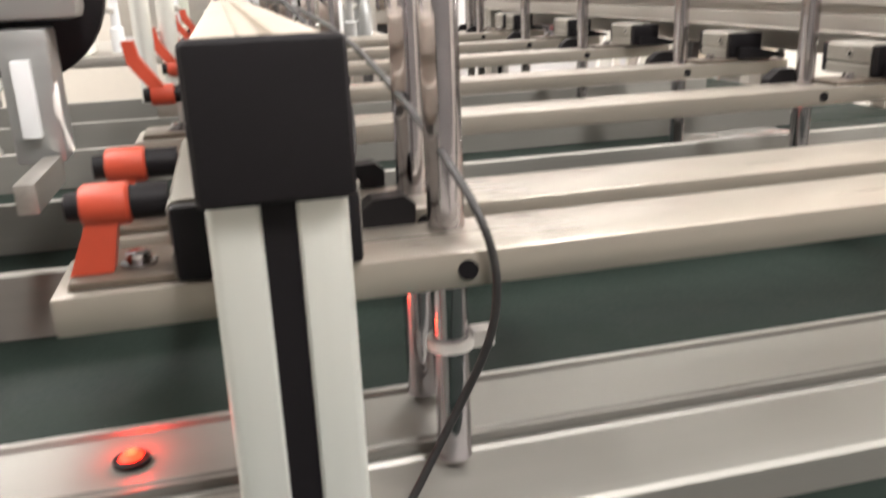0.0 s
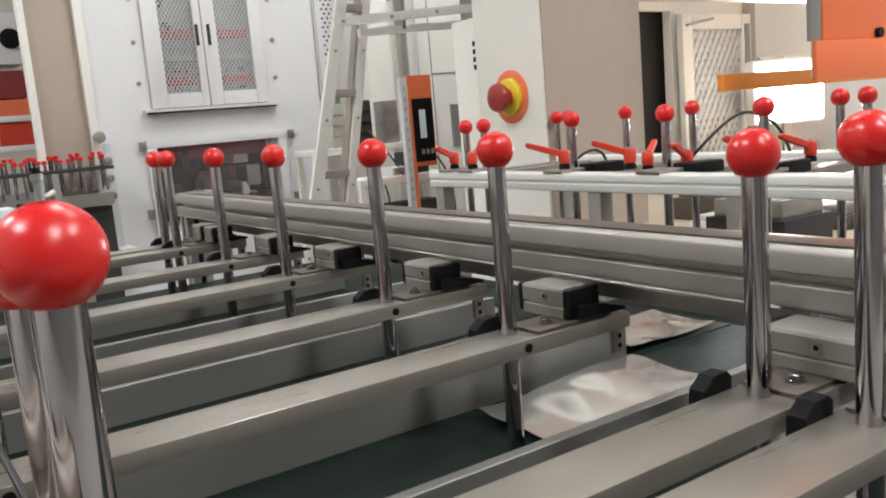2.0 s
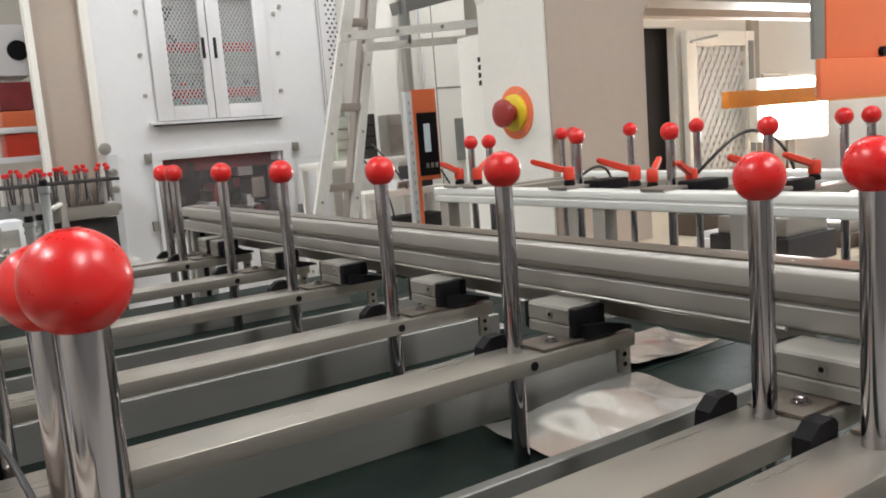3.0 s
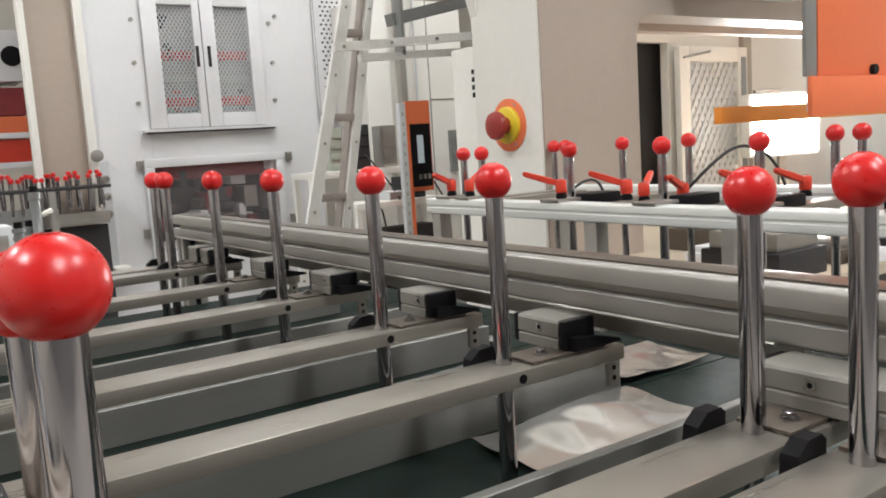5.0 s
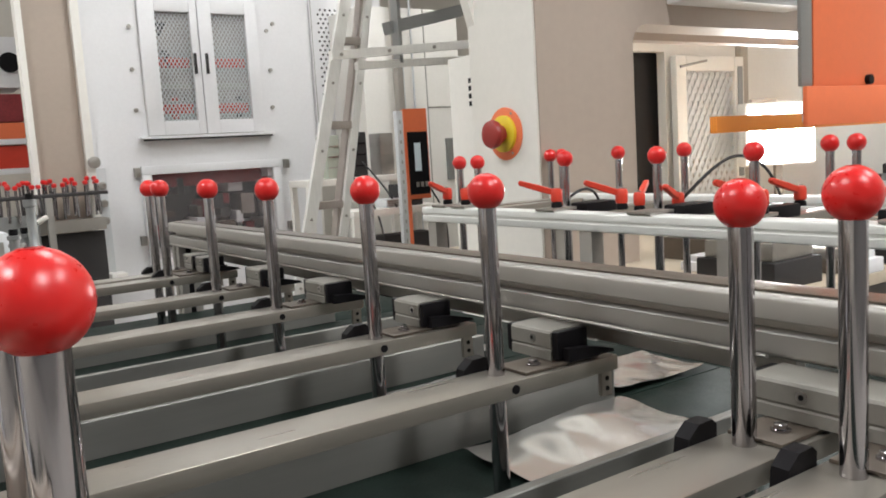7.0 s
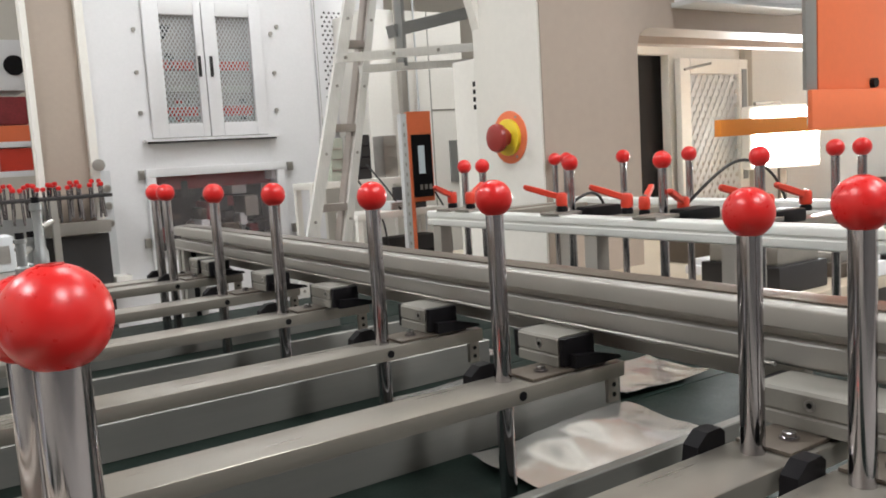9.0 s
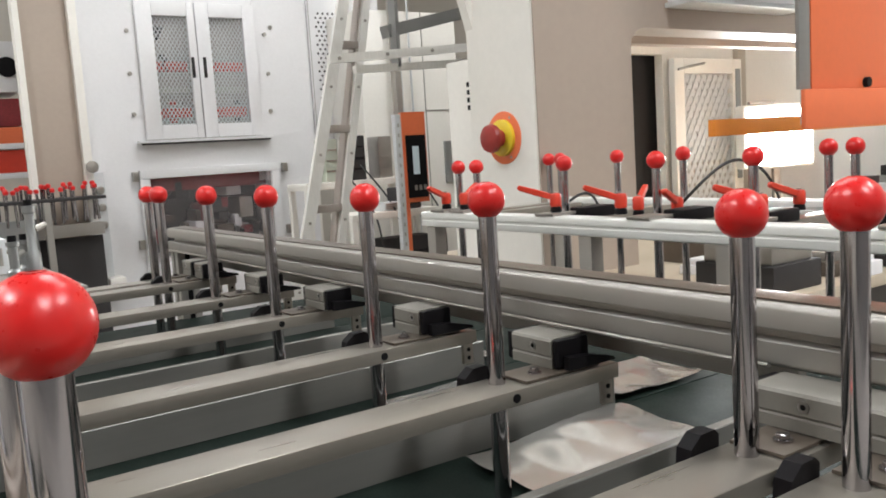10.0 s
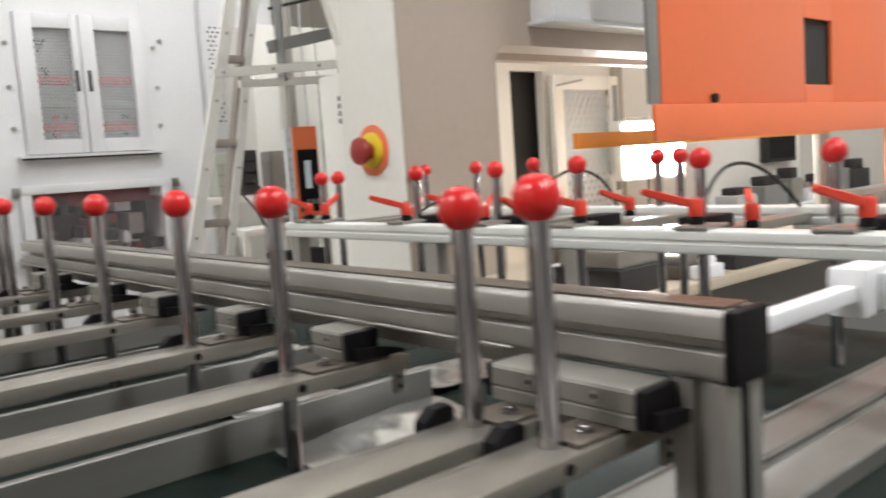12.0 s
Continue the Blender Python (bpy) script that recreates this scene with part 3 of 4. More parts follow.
prism(bm, arch, "y", 1.684, 1.80)
part("front_plate", bm, TAUPE, press, "taupe painted front plate", 30)
bm = B()
box(bm, 1.70, 3.6, 2.0, 2.05, 1.375, 1.6)
part("head", bm, TAUPE, press)
part("column_flange", box(B(), 1.385, 1.5, 1.932, 2.035, 0.0, 1.315, 0.004), CREAM_PAINT, press)
part("gusset", prism(B(), [(1.3845, 1.345), (1.3845, 3.0), (1.10, 3.0), (1.10, 2.3)], "y", 1.90, 1.929), CREAM_PAINT, press)
for z in (1.19, 1.209, 1.228, 1.247):
    part("slot", box(B(), 1.3845, 1.387, 1.934, 1.952, z, z + 0.012), BLACK, press)
part("bed", box(B(), 1.395, 3.6, 1.15, 2.4, 0.755, 0.78, 0.004), BEIGE_PLATE, press, "beige bed plate")
part("base", box(B(), 1.45, 3.6, 1.3, 2.38, 0.0, 0.7545, 0.01), DARK_WALL, press)
for k, (x0, x1, y0, y1, h, m) in enumerate(((1.5, 1.66, 1.18, 1.36, 0.09, DARK), (1.74, 1.9, 1.2, 1.34, 0.05, OILED), (1.62, 1.7, 1.4, 1.5, 0.035, WHITE_PAINT), (1.92, 2.12, 1.17, 1.285, 0.1, DARK), (2.2, 2.45, 1.2, 1.34, 0.04, SAGE), (2.5, 2.8, 1.19, 1.34, 0.05, OILED), (1.75, 1.98, 1.5, 1.66, 0.09, OILED), (1.76, 1.84, 1.152, 1.19, 0.05, WHITE_PAINT), (2.85, 3.2, 1.2, 1.36, 0.12, DARK))):
    bx = thing("die_tray", pose(0, 0, 0), "dark metal die tray lying on the press bed" if m is not WHITE_PAINT else "small white block lying on the press bed", "tray", "die trays")
    part("base", box(B(), x0, x1, y0, y1, 0.7803, 0.7803 + h * 0.6, 0.003), m, bx)
    part("rim", box(B(), x0 + 0.012, x1 - 0.012, y0 + 0.012, y1 - 0.012, 0.7804 + h * 0.6, 0.7803 + h, 0.003), STEEL_DULL if m is not WHITE_PAINT else m, bx)
# stop button
stop = thing("stop_button", pose(1.374, 1.801, 1.114, 0, -90, 0), "red mushroom stop button on a yellow and orange plate", "button")
bm = B()
lathe(bm, [(0, 0), (0.062, 0), (0.062, 0.002), (0.06, 0.003), (0, 0.003)], 40)
part("plate", bm, ORANGE_PAINT, stop, "round orange plate")
bm = B()
lathe(bm, [(0, 0.003), (0.043, 0.003), (0.043, 0.011), (0.04, 0.013), (0, 0.013)], 36)
part("ring", bm, YELLOW, stop, "yellow ring")
bm = B()
lathe(bm, [(0, 0.013), (0.02, 0.013), (0.02, 0.03), (0.032, 0.033), (0.034, 0.04), (0.031, 0.048), (0.018, 0.053), (0, 0.054)], 36)
part("mushroom_head", bm, STOP_RED, stop, "dull red mushroom head")
for a in (90, 210, 330):
    part("screw", cyl(B(), (0.053 * math.cos(radians(a)), 0.053 * math.sin(radians(a)), 0.003), (0.053 * math.cos(radians(a)), 0.053 * math.sin(radians(a)), 0.0045), 0.003, seg=12), STEEL_DULL, stop)


# perforated lattice
def lattice(bm, u0, u1, v0, v1, step, wid, place):
    """Crossed diagonal strips over a rectangle; place(u, v) gives the point."""
    for sgn, layer in ((1, 0.0), (-1, 0.0022)):
        k = -int((v1 - v0) / step) - 2
        while k * step < (u1 - u0) + (v1 - v0) + step:
            c = u0 + k * step
            pts = []
            for u, v in ((c, v0), (c + (v1 - v0) * 0.62, v1)):
                pts.append((u, v))
            (ua, va), (ub, vb) = pts
            if sgn < 0:
                ua, ub = u0 + u1 - ua, u0 + u1 - ub
            lo, hi = 0.0, 1.0
            d = ub - ua
            ts = sorted(((u0 - ua) / d, (u1 - ua) / d))
            lo, hi = max(lo, ts[0]), min(hi, ts[1])
            if hi - lo > 0.01:
                p, q = (ua + d * lo, va + (vb - va) * lo), (ua + d * hi, va + (vb - va) * hi)
                ln = math.hypot(q[0] - p[0], q[1] - p[1])
                nx, ny = -(q[1] - p[1]) / ln * wid / 2, (q[0] - p[0]) / ln * wid / 2
                vs = [bm.verts.new(place(u, v) + Vector((0, layer, 0))) for u, v in ((p[0] + nx, p[1] + ny), (q[0] + nx, q[1] + ny), (q[0] - nx, q[1] - ny), (p[0] - nx, p[1] - ny))]
                back = [bm.verts.new(v.co + Vector((0, 0.0016, 0))) for v in vs]
                bm.faces.new(vs)
                bm.faces.new(back[::-1])
                for a in range(4):
                    bm.faces.new((vs[a], back[a], back[(a + 1) % 4], vs[(a + 1) % 4]))
            k += 1
    bmesh.ops.recalc_face_normals(bm, faces=bm.faces)
    return bm


wl = thing("work_lamp", pose(3.235, 2.30, 1.09, 0, 0, -25), "glaring white work lamp inside the press opening", "lamp")
part("housing", box(B(), -0.16, 0.16, 0.0, 0.07, -0.15, 0.11, 0.012), CREAM_PAINT, wl)
part("lens", box(B(), -0.145, 0.145, -0.006, -0.0003, -0.135, 0.095, 0.002), WORK_GLOW, wl, "glowing rectangular lamp lens")
part("stem", box(B(), -0.015, 0.015, 0.02, 0.04, -0.33, -0.1505), STEEL_DULL, wl)
part("top_bracket", box(B(), -0.13, -0.02, 0.0, 0.02, 0.1105, 0.125, 0.002), STEEL_DULL, wl)

# mesh door and dark doorway inside the opening
inner = thing("inner_wall", pose(0, 0, 0), "cream panel wall with a dark doorway behind the press opening", "wall", "", "structure")
bm = B()
box(bm, 1.9, 2.6, 2.52, 2.56, 0.0, 2.2)
box(bm, 2.79, 5.0, 2.52, 2.56, 0.0, 2.2)
box(bm, 2.6, 2.79, 2.52, 2.56, 1.42, 2.2)
part("panel", bm, CREAM_PAINT, inner)
part("frame", box(B(), 3.24, 3.29, 2.49, 2.519, 0.0, 1.5, 0.004), CREAM_ALU, inner)
# Shade of the doorway, put in as a dark panel.
single("dark_recess", box(B(), 2.5, 2.9, 2.6, 2.64, 0.0, 2.0), DARK, "dark panel standing in for the shade behind the doorway", "recess", "structure")
md = thing("mesh_door", pose(2.8, 2.47, 0, 0, 0, 0), "white open door with a perforated mesh panel", "door")
bm = B()
box(bm, 0, 0.06, 0, 0.03, 0.35, 1.40, 0.004)
box(bm, 0.37, 0.43, 0, 0.03, 0.35, 1.40, 0.004)
box(bm, 0.0605, 0.3695, 0, 0.03, 1.34, 1.40, 0.004)
box(bm, 0.0605, 0.3695, 0, 0.03, 0.35, 0.41, 0.004)
part("leaf", bm, CREAM_PAINT, md)
part("mesh_panel", lattice(B(), 0.06, 0.37, 0.41, 1.34, 0.036, 0.017, lambda u, v: Vector((u, 0.014, v))), PALE_GREY, md, "perforated mesh", 0)
# Pale reflection above and dark background below, put in as two sheets.
part("glazing", box(B(), 0.06, 0.37, 0.032, 0.036, 1.0, 1.34), PALE_GREY, md, "pale sheet standing in for the reflection behind the mesh")
part("backing", box(B(), 0.06, 0.37, 0.032, 0.036, 0.41, 0.9995), STEEL_DULL, md)
part("hinge_bar", box(B(), 0.385, 0.415, -0.006, -0.0005, 0.9, 1.36, 0.002), RAIL_GREY, md)
part("closer", cyl(B(), (0.01, -0.012, 1.355), (0.17, -0.012, 1.38), 0.005, seg=10), STEEL_DULL, md)

# orange machine hood
hood = thing("orange_hood", pose(0, 0, 0), "large orange machine hood with a dark sheet for the shade in the slot", "machine")
HY0, HY1 = 1.377, 1.42
bm = B()
box(bm, 1.958, 2.713, HY0, HY0 + 0.012, 1.18, 2.4, 0.003)
box(bm, 2.895, 3.8, HY0, HY0 + 0.012, 1.18, 2.4, 0.003)
box(bm, 2.7135, 2.8945, HY0, HY0 + 0.012, 1.437, 2.4)
box(bm, 2.7135, 2.8945, HY0, HY0 + 0.012, 1.18, 1.236)
part("body", bm, ORANGE_PAINT, hood)
part("lower_band", box(B(), 1.902, 3.8, HY0 - 0.018, HY0 - 0.006, 1.089, 1.1795, 0.003), ORANGE_PAINT, hood)
# Added unseen sheet: keeps orange bounce light off the taupe plate.
part("lining", box(B(), 1.962, 3.8, HY0 + 0.03, HY0 + 0.033, 1.1, 2.4), PALE_GREY, hood, "added grey sheet that stops the orange bounce of the hood")
# Dark sheet close behind the slot, in place of the shade inside.
part("slot_back", box(B(), 2.66, 2.95, HY0 + 0.016, HY0 + 0.024, 1.19, 1.47), DARK, hood, "dark sheet for the shade in the slot")
part("side_strip", box(B(), 1.912, 1.9565, HY0 + 0.002, HY0 + 0.012, 1.1805, 2.4, 0.002), RAIL_GREY, hood, "grey metal edge strip")
part("bolt", cyl(B(), (2.19, HY0, 1.195), (2.19, HY0 - 0.012, 1.195), 0.012), BLACK, hood)
part("stand", box(B(), 3.4, 3.65, HY0, HY1, 0.0, 1.0885, 0.004), ORANGE_PAINT, hood)
wbx = thing("white_junction_box", pose(0, 0, 0), "white sheet metal box high on the press front", "box")
part("case", box(B(), 1.825, 2.3, 1.60, 1.683, 1.425, 1.9, 0.006), WHITE_PAINT, wbx)
part("flange", box(B(), 1.815, 2.31, 1.594, 1.683, 1.412, 1.4245, 0.003), PALE_GREY, wbx)
ab = thing("amber_bar", pose(0, 0, 0), "amber painted bar reaching from the press side", "bar")
part("bar", box(B(), 1.972, 3.5, 1.66, 1.682, 1.085, 1.129, 0.003), AMBER, ab)
part("stand", box(B(), 3.4, 3.48, 1.655, 1.683, 0.7805, 1.0848, 0.003), STEEL_DULL, ab)

rng_far = random.Random(12)
rack = thing("machine_rack", pose(0, 0, 0), "low grey rack with dark machine parts behind the hood", "rack")
part("top", box(B(), 3.75, 5.5, 2.25, 2.5, 0.7, 0.73, 0.004), PALE_GREY, rack)
for x in (3.78, 4.6, 5.44):
    part("leg", box(B(), x, x + 0.04, 2.27, 2.31, 0, 0.6995), STEEL_DULL, rack)
for x, w, h, m in ((3.9, 0.2, 0.12, PALE_GREY), (4.18, 0.24, 0.16, RAIL_GREY), (4.47, 0.12, 0.19, STEEL_DULL), (4.64, 0.1, 0.1, WHITE_PAINT), (4.78, 0.2, 0.14, DARK), (5.02, 0.14, 0.22, RAIL_GREY), (5.19, 0.25, 0.2, DARK)):
    mp = thing("machine_part", pose(x, 2.3, 0.7302), "grey or dark machine part standing on a rack", "machine part", "rack parts")
    part("body", box(B(), 0, w, 0, 0.12, 0, h * 0.7, 0.008), m, mp)
    part("cap", box(B(), w * 0.15, w * 0.8, 0.02, 0.1, h * 0.7 + 0.0003, h, 0.006), (STEEL_DULL, DARK)[rng_far.randrange(2)], mp)
mon = thing("dark_monitor", pose(0, 0, 0), "dark monitor hanging on the wall behind the hood", "monitor")
part("case", box(B(), 4.54, 4.86, 2.47, 2.5195, 0.95, 1.13, 0.006), DARK, mon)
part("screen", box(B(), 4.56, 4.84, 2.466, 2.4697, 0.97, 1.11), BLACK, mon)

# tall white press with cabinet doors
PY = 4.8
wp = thing("white_press", pose(0, 0, 0), "tall white press with double mesh doors and a feed slot", "press")
part("left_side", box(B(), 1.10, 1.385, PY, PY + 0.9, 0.0, 3.4), WHITE_PAINT, wp)
part("right_side", box(B(), 2.04, 2.36, PY, PY + 0.9, 1.0, 3.4), WHITE_PAINT, wp)
part("right_leg", box(B(), 2.095, 2.36, PY, PY + 0.9, 0.0, 0.9995), WHITE_PAINT, wp)
part("lintel", box(B(), 1.3855, 2.0395, PY, PY + 0.9, 1.07, 1.235), WHITE_PAINT, wp)
part("top", box(B(), 1.3855, 2.0395, PY + 0.003, PY + 0.9, 1.975, 3.4), WHITE_PAINT, wp)
part("base", box(B(), 1.3855, 2.0945, PY, PY + 0.9, 0.0, 0.62), WHITE_PAINT, wp)
part("cabinet_back", box(B(), 1.39, 2.035, PY + 0.09, PY + 0.11, 1.24, 1.97), STEEL_DULL, wp)
for x, z in ((1.49, 1.85), (1.515, 1.85), (1.54, 1.85), (1.503, 1.828), (1.528, 1.828), (1.516, 1.8), (1.53, 1.7), (1.545, 1.68), (1.53, 1.655), (1.545, 1.63), (1.79, 1.84)):
    part("terminal", cyl(B(), (x, PY + 0.0895, z), (x, PY + 0.05, z), 0.0105, seg=10), DARK, wp)
for z in (1.44, 1.345):
    for k in range(7):
        x = 1.47 + k * 0.075
        part("wire_end", box(B(), x, x + 0.03 + 0.012 * (k % 3), PY + 0.07, PY + 0.0895, z, z + 0.02, 0.002), (DARK, RED_LEVER, STEEL_DULL)[k % 3], wp)
for z in (1.37, 1.5, 1.62):
    for x in (1.46, 1.78):
        part("switch_strip", box(B(), x, x + 0.2, PY + 0.05, PY + 0.0895, z, z + (0.05 if z != 1.5 else 0.035), 0.003), RED_LEVER if z != 1.5 else SAGE, wp)
part("sill", box(B(), 1.335, 2.085, PY - 0.05, PY - 0.0005, 1.236, 1.25, 0.002), WHITE_PAINT, wp)
# The sill's shadow, put in as a dark strip.
part("sill_shadow_gap", box(B(), 1.36, 2.07, PY - 0.046, PY - 0.0006, 1.2275, 1.2355), DARK, wp, "dark strip standing in for the shadow under the sill")
part("edge_strip", box(B(), 1.058, 1.099, PY - 0.03, PY + 0.018, 0.0, 3.4, 0.003), CREAM_PAINT, wp, "cream edge strip")
part("knob", lathe(B(), [(0, 0), (0.012, 0), (0.012, 0.03), (0.03, 0.034), (0.03, 0.05), (0, 0.054)], 20, pose(1.085, PY - 0.031, 1.13, 90, 0, 0)), STEEL_DULL, wp)
# Shaded depth of the press, drawn as a dark sheet.
part("slot_back", box(B(), 1.39, 2.09, PY + 0.3, PY + 0.32, 0.625, 1.068), DARK, wp, "dark sheet for the shade inside the press")
part("red_die_plate", box(B(), 1.4, 2.08, PY + 0.1, PY + 0.28, 0.975, 1.066, 0.004), DARK_RED, wp, "dark red die plate")
rng_slot = random.Random(8)
for k in range(26):
    x, z = 1.4 + 0.62 * rng_slot.random(), 0.64 + 0.3 * rng_slot.random()
    w, h = 0.03 + 0.07 * rng_slot.random(), 0.03 + 0.09 * rng_slot.random()
    d = 0.08 + 0.16 * rng_slot.random()
    part("die_block", box(B(), x, x + w, PY + d, PY + 0.2995, z, z + h, 0.006), (DARK, STEEL_DULL, DARK_RED, DARK, PALE_GREY, OILED)[k % 6], wp)
sf = B()
box(sf, 1.322, 2.105, PY - 0.04, PY - 0.001, 1.05, 1.095, 0.004)
box(sf, 1.322, 1.372, PY - 0.04, PY - 0.001, 0.55, 1.0495, 0.004)
box(sf, 2.06, 2.105, PY - 0.04, PY - 0.001, 0.55, 1.0495, 0.004)
part("slot_frame", sf, WHITE_PAINT, wp)
glass = part("guard_screen", box(B(), 1.373, 2.059, PY - 0.02, PY - 0.016, 0.6, 1.0495), CLEAR, wp, "clear guard screen")
glass.visible_shadow = False
for sgn, x0, x1, mx0, mx1 in ((0, 1.385, 1.695, 1.47, 1.655), (1, 1.70, 2.035, 1.775, 1.968)):
    d = part("door", None or (lambda b: (box(b, x0, mx0, PY - 0.03, PY - 0.002, 1.255, 1.975, 0.003), box(b, mx1, x1, PY - 0.03, PY - 0.002, 1.255, 1.975, 0.003), box(b, mx0, mx1, PY - 0.03, PY - 0.002, 1.90, 1.975, 0.003), box(b, mx0, mx1, PY - 0.03, PY - 0.002, 1.255, 1.328, 0.003), b)[-1])(B()), WHITE_PAINT, wp, "white cabinet door")
    part("mesh_panel", lattice(B(), mx0, mx1, 1.328, 1.90, 0.021, 0.0052, lambda u, v: Vector((u, PY - 0.012, v))), PALE_GREY, d, "", 0)
    hx = x1 - 0.03 if sgn == 0 else x0 + 0.03
    part("handle", box(B(), hx - 0.008, hx + 0.008, PY - 0.04, PY - 0.0302, 1.575, 1.685, 0.003), DARK, d, "dark door handle")
for x, z in ((1.34, 1.82), (1.335, 1.6), (1.335, 1.39), (2.1, 1.82), (2.105, 1.6), (2.1, 1.39), (2.14, 1.86)):
    part("bolt", cyl(B(), (x, PY, z), (x, PY - 0.012, z), 0.011, seg=12), STEEL_DULL, wp)
part("wing", box(B(), 0.84, 1.095, PY + 0.02, PY + 0.1, 0.0, 3.4), TAUPE, wp, "taupe side of the press")
part("wing_edge", box(B(), 0.81, 0.838, PY - 0.02, PY + 0.06, 0.0, 3.4), CREAM_PAINT, wp)
part("slotted_plate", box(B(), 1.10, 1.15, PY - 0.012, PY - 0.0005, 0.55, 1.1, 0.003), PALE_GREY, wp)
for z in (0.83, 0.92, 1.01):
    part("socket", lathe(B(), [(0, 0), (0.02, 0), (0.02, 0.008), (0.012, 0.01), (0.012, 0.004), (0, 0.004)], 16, pose(1.125, PY - 0.0125, z, 90, 0, 0)), STEEL_DULL, wp)
for z in (0.68, 1.04):
    part("hinge", box(B(), 2.135, 2.165, PY - 0.03, PY - 0.0005, z, z + 0.05, 0.003), STEEL_DULL, wp)
    part("hinge", box(B(), 1.29, 1.32, PY - 0.03, PY - 0.0005, z, z + 0.05, 0.003), STEEL_DULL, wp)
part("step_plate", box(B(), 1.1, 1.18, PY - 0.12, PY - 0.001, 0.52, 0.56, 0.004), CREAM_PAINT, wp)
# perforated side cabinet
sc = thing("perforated_cabinet", pose(0, 0, 0), "pale lilac-white cabinet with a perforated vent panel", "cabinet")
part("body", box(B(), 2.43, 2.99, 5.0, 5.6, 1.215, 3.0, 0.006), WHITE_PAINT, sc)
part("leg", box(B(), 2.45, 2.5, 5.05, 5.1, 0, 1.2145), CREAM_PAINT, sc)
part("leg", box(B(), 2.92, 2.97, 5.05, 5.1, 0, 1.2145), CREAM_PAINT, sc)
part("door", box(B(), 2.47, 2.95, 4.985, 4.999, 1.26, 2.9, 0.003), WHITE_PAINT, sc)
bm = B()
for i in range(10):
    for j in range(22):
        x = 2.53 + i * 0.034 + (0.017 if j % 2 else 0)
        z = 1.42 + j * 0.027
        cyl(bm, (x, 4.986, z), (x, 4.9835, z), 0.0075, seg=8)
tagged(part("vent_hole", bm, DARK, sc, "round vent holes in staggered rows"), kind="stuff")
for x0, x1, z0, z1 in ((2.52, 2.93, 1.30, 1.304), (2.928, 2.932, 1.3, 1.5), (2.48, 2.484, 1.3, 2.4)):
    part("door_seam", box(B(), x0, x1, 4.9835, 4.9848, z0, z1), STEEL_DULL, sc)

# benches with dark machines
for nm, x0, x1, y0, z in (("work_bench", 2.0, 2.66, 4.2, 0.97), ("low_bench", 2.12, 2.66, 3.95, 0.805)):
    ut = thing("work_bench", pose(0, 0, 0), "pale steel bench with dark machine boxes", "bench", "benches")
    part("top", box(B(), x0, x1, y0, y0 + 0.24, z - 0.035, z, 0.004), CREAM_PAINT, ut)
    part("shelf", box(B(), x0 + 0.03, x1 - 0.03, y0 + 0.02, y0 + 0.22, 0.3, 0.33, 0.004), STEEL_DULL, ut)
    for x in (x0, x1 - 0.035):
        for y in (y0 + 0.005, y0 + 0.2):
            part("leg", box(B(), x, x + 0.03, y, y + 0.03, 0, z - 0.0352), CREAM_PAINT, ut)
# The first black box stands in for a dark opening behind the ladder.
for x0, x1, y, z0, z1, m, lb in ((2.3, 2.39, 4.25, 0.9702, 1.21, DARK, "black box on a bench standing in for a dark opening"), (2.17, 2.25, 4.3, 0.9702, 1.2, SAGE, "olive grey machine box on a bench"), (2.475, 2.56, 4.25, 0.9702, 1.2, STEEL_DULL, "grey ribbed machine box on a bench"), (2.43, 2.57, 4.0, 0.8052, 0.92, DARK, "black machine box on a low bench"), (2.15, 2.29, 4.0, 0.3302, 0.62, DARK, "black box on a bench shelf"), (2.33, 2.46, 3.98, 0.8052, 0.85, PALE_GREY, "flat pale box on a low bench"), (2.32, 2.62, 4.0, 0.3302, 0.66, DARK, "black box on a bench shelf")):
    mb = thing("machine_box", pose(0, 0, 0), lb, "box", "machine boxes")
    part("case", box(B(), x0, x1, y, y + 0.12, z0, z1, 0.006), m, mb)
    for k in range(3):
        zz = z0 + (z1 - z0) * (0.25 + 0.25 * k)
        part("rib", box(B(), x0 + 0.008, x1 - 0.008, y - 0.004, y - 0.0002, zz - 0.004, zz + 0.004, 0.001), BLACK if m is DARK else STEEL_DULL, mb)
for x in (2.85, 2.93):
    tagged(new("wall_pipe", mesh_of("wall_pipe", cyl(B(), (x, 4.57, 0.0), (x, 4.57, 2.6), 0.013 if x < 2.9 else 0.006, seg=14), PALE_GREY)), "thin pale grey pipe running up beside the cabinet", "pipe", "wall pipes")
single("frame_post", box(B(), 2.775, 2.815, 4.5, 4.55, 0, 2.6, 0.003), STEEL_DULL, "grey steel post beside the white cabinet", "post")
for x in (2.33, 2.2, 2.6):
    tagged(tube("sensor_cable", [(x, 4.2, 1.05), (x + 0.05, 4.1, 0.93), (x + 0.02, 3.97, 0.88), (x + 0.1, 3.94, 0.7), (x + 0.06, 3.93, 0.45)], 0.005, RUBBER), "black cable hanging off the bench", "cable", "bench cables")

# ladder
lad = thing("step_ladder", pose(0, 0, 0), "worn aluminium step ladder leaning beside the press", "ladder")


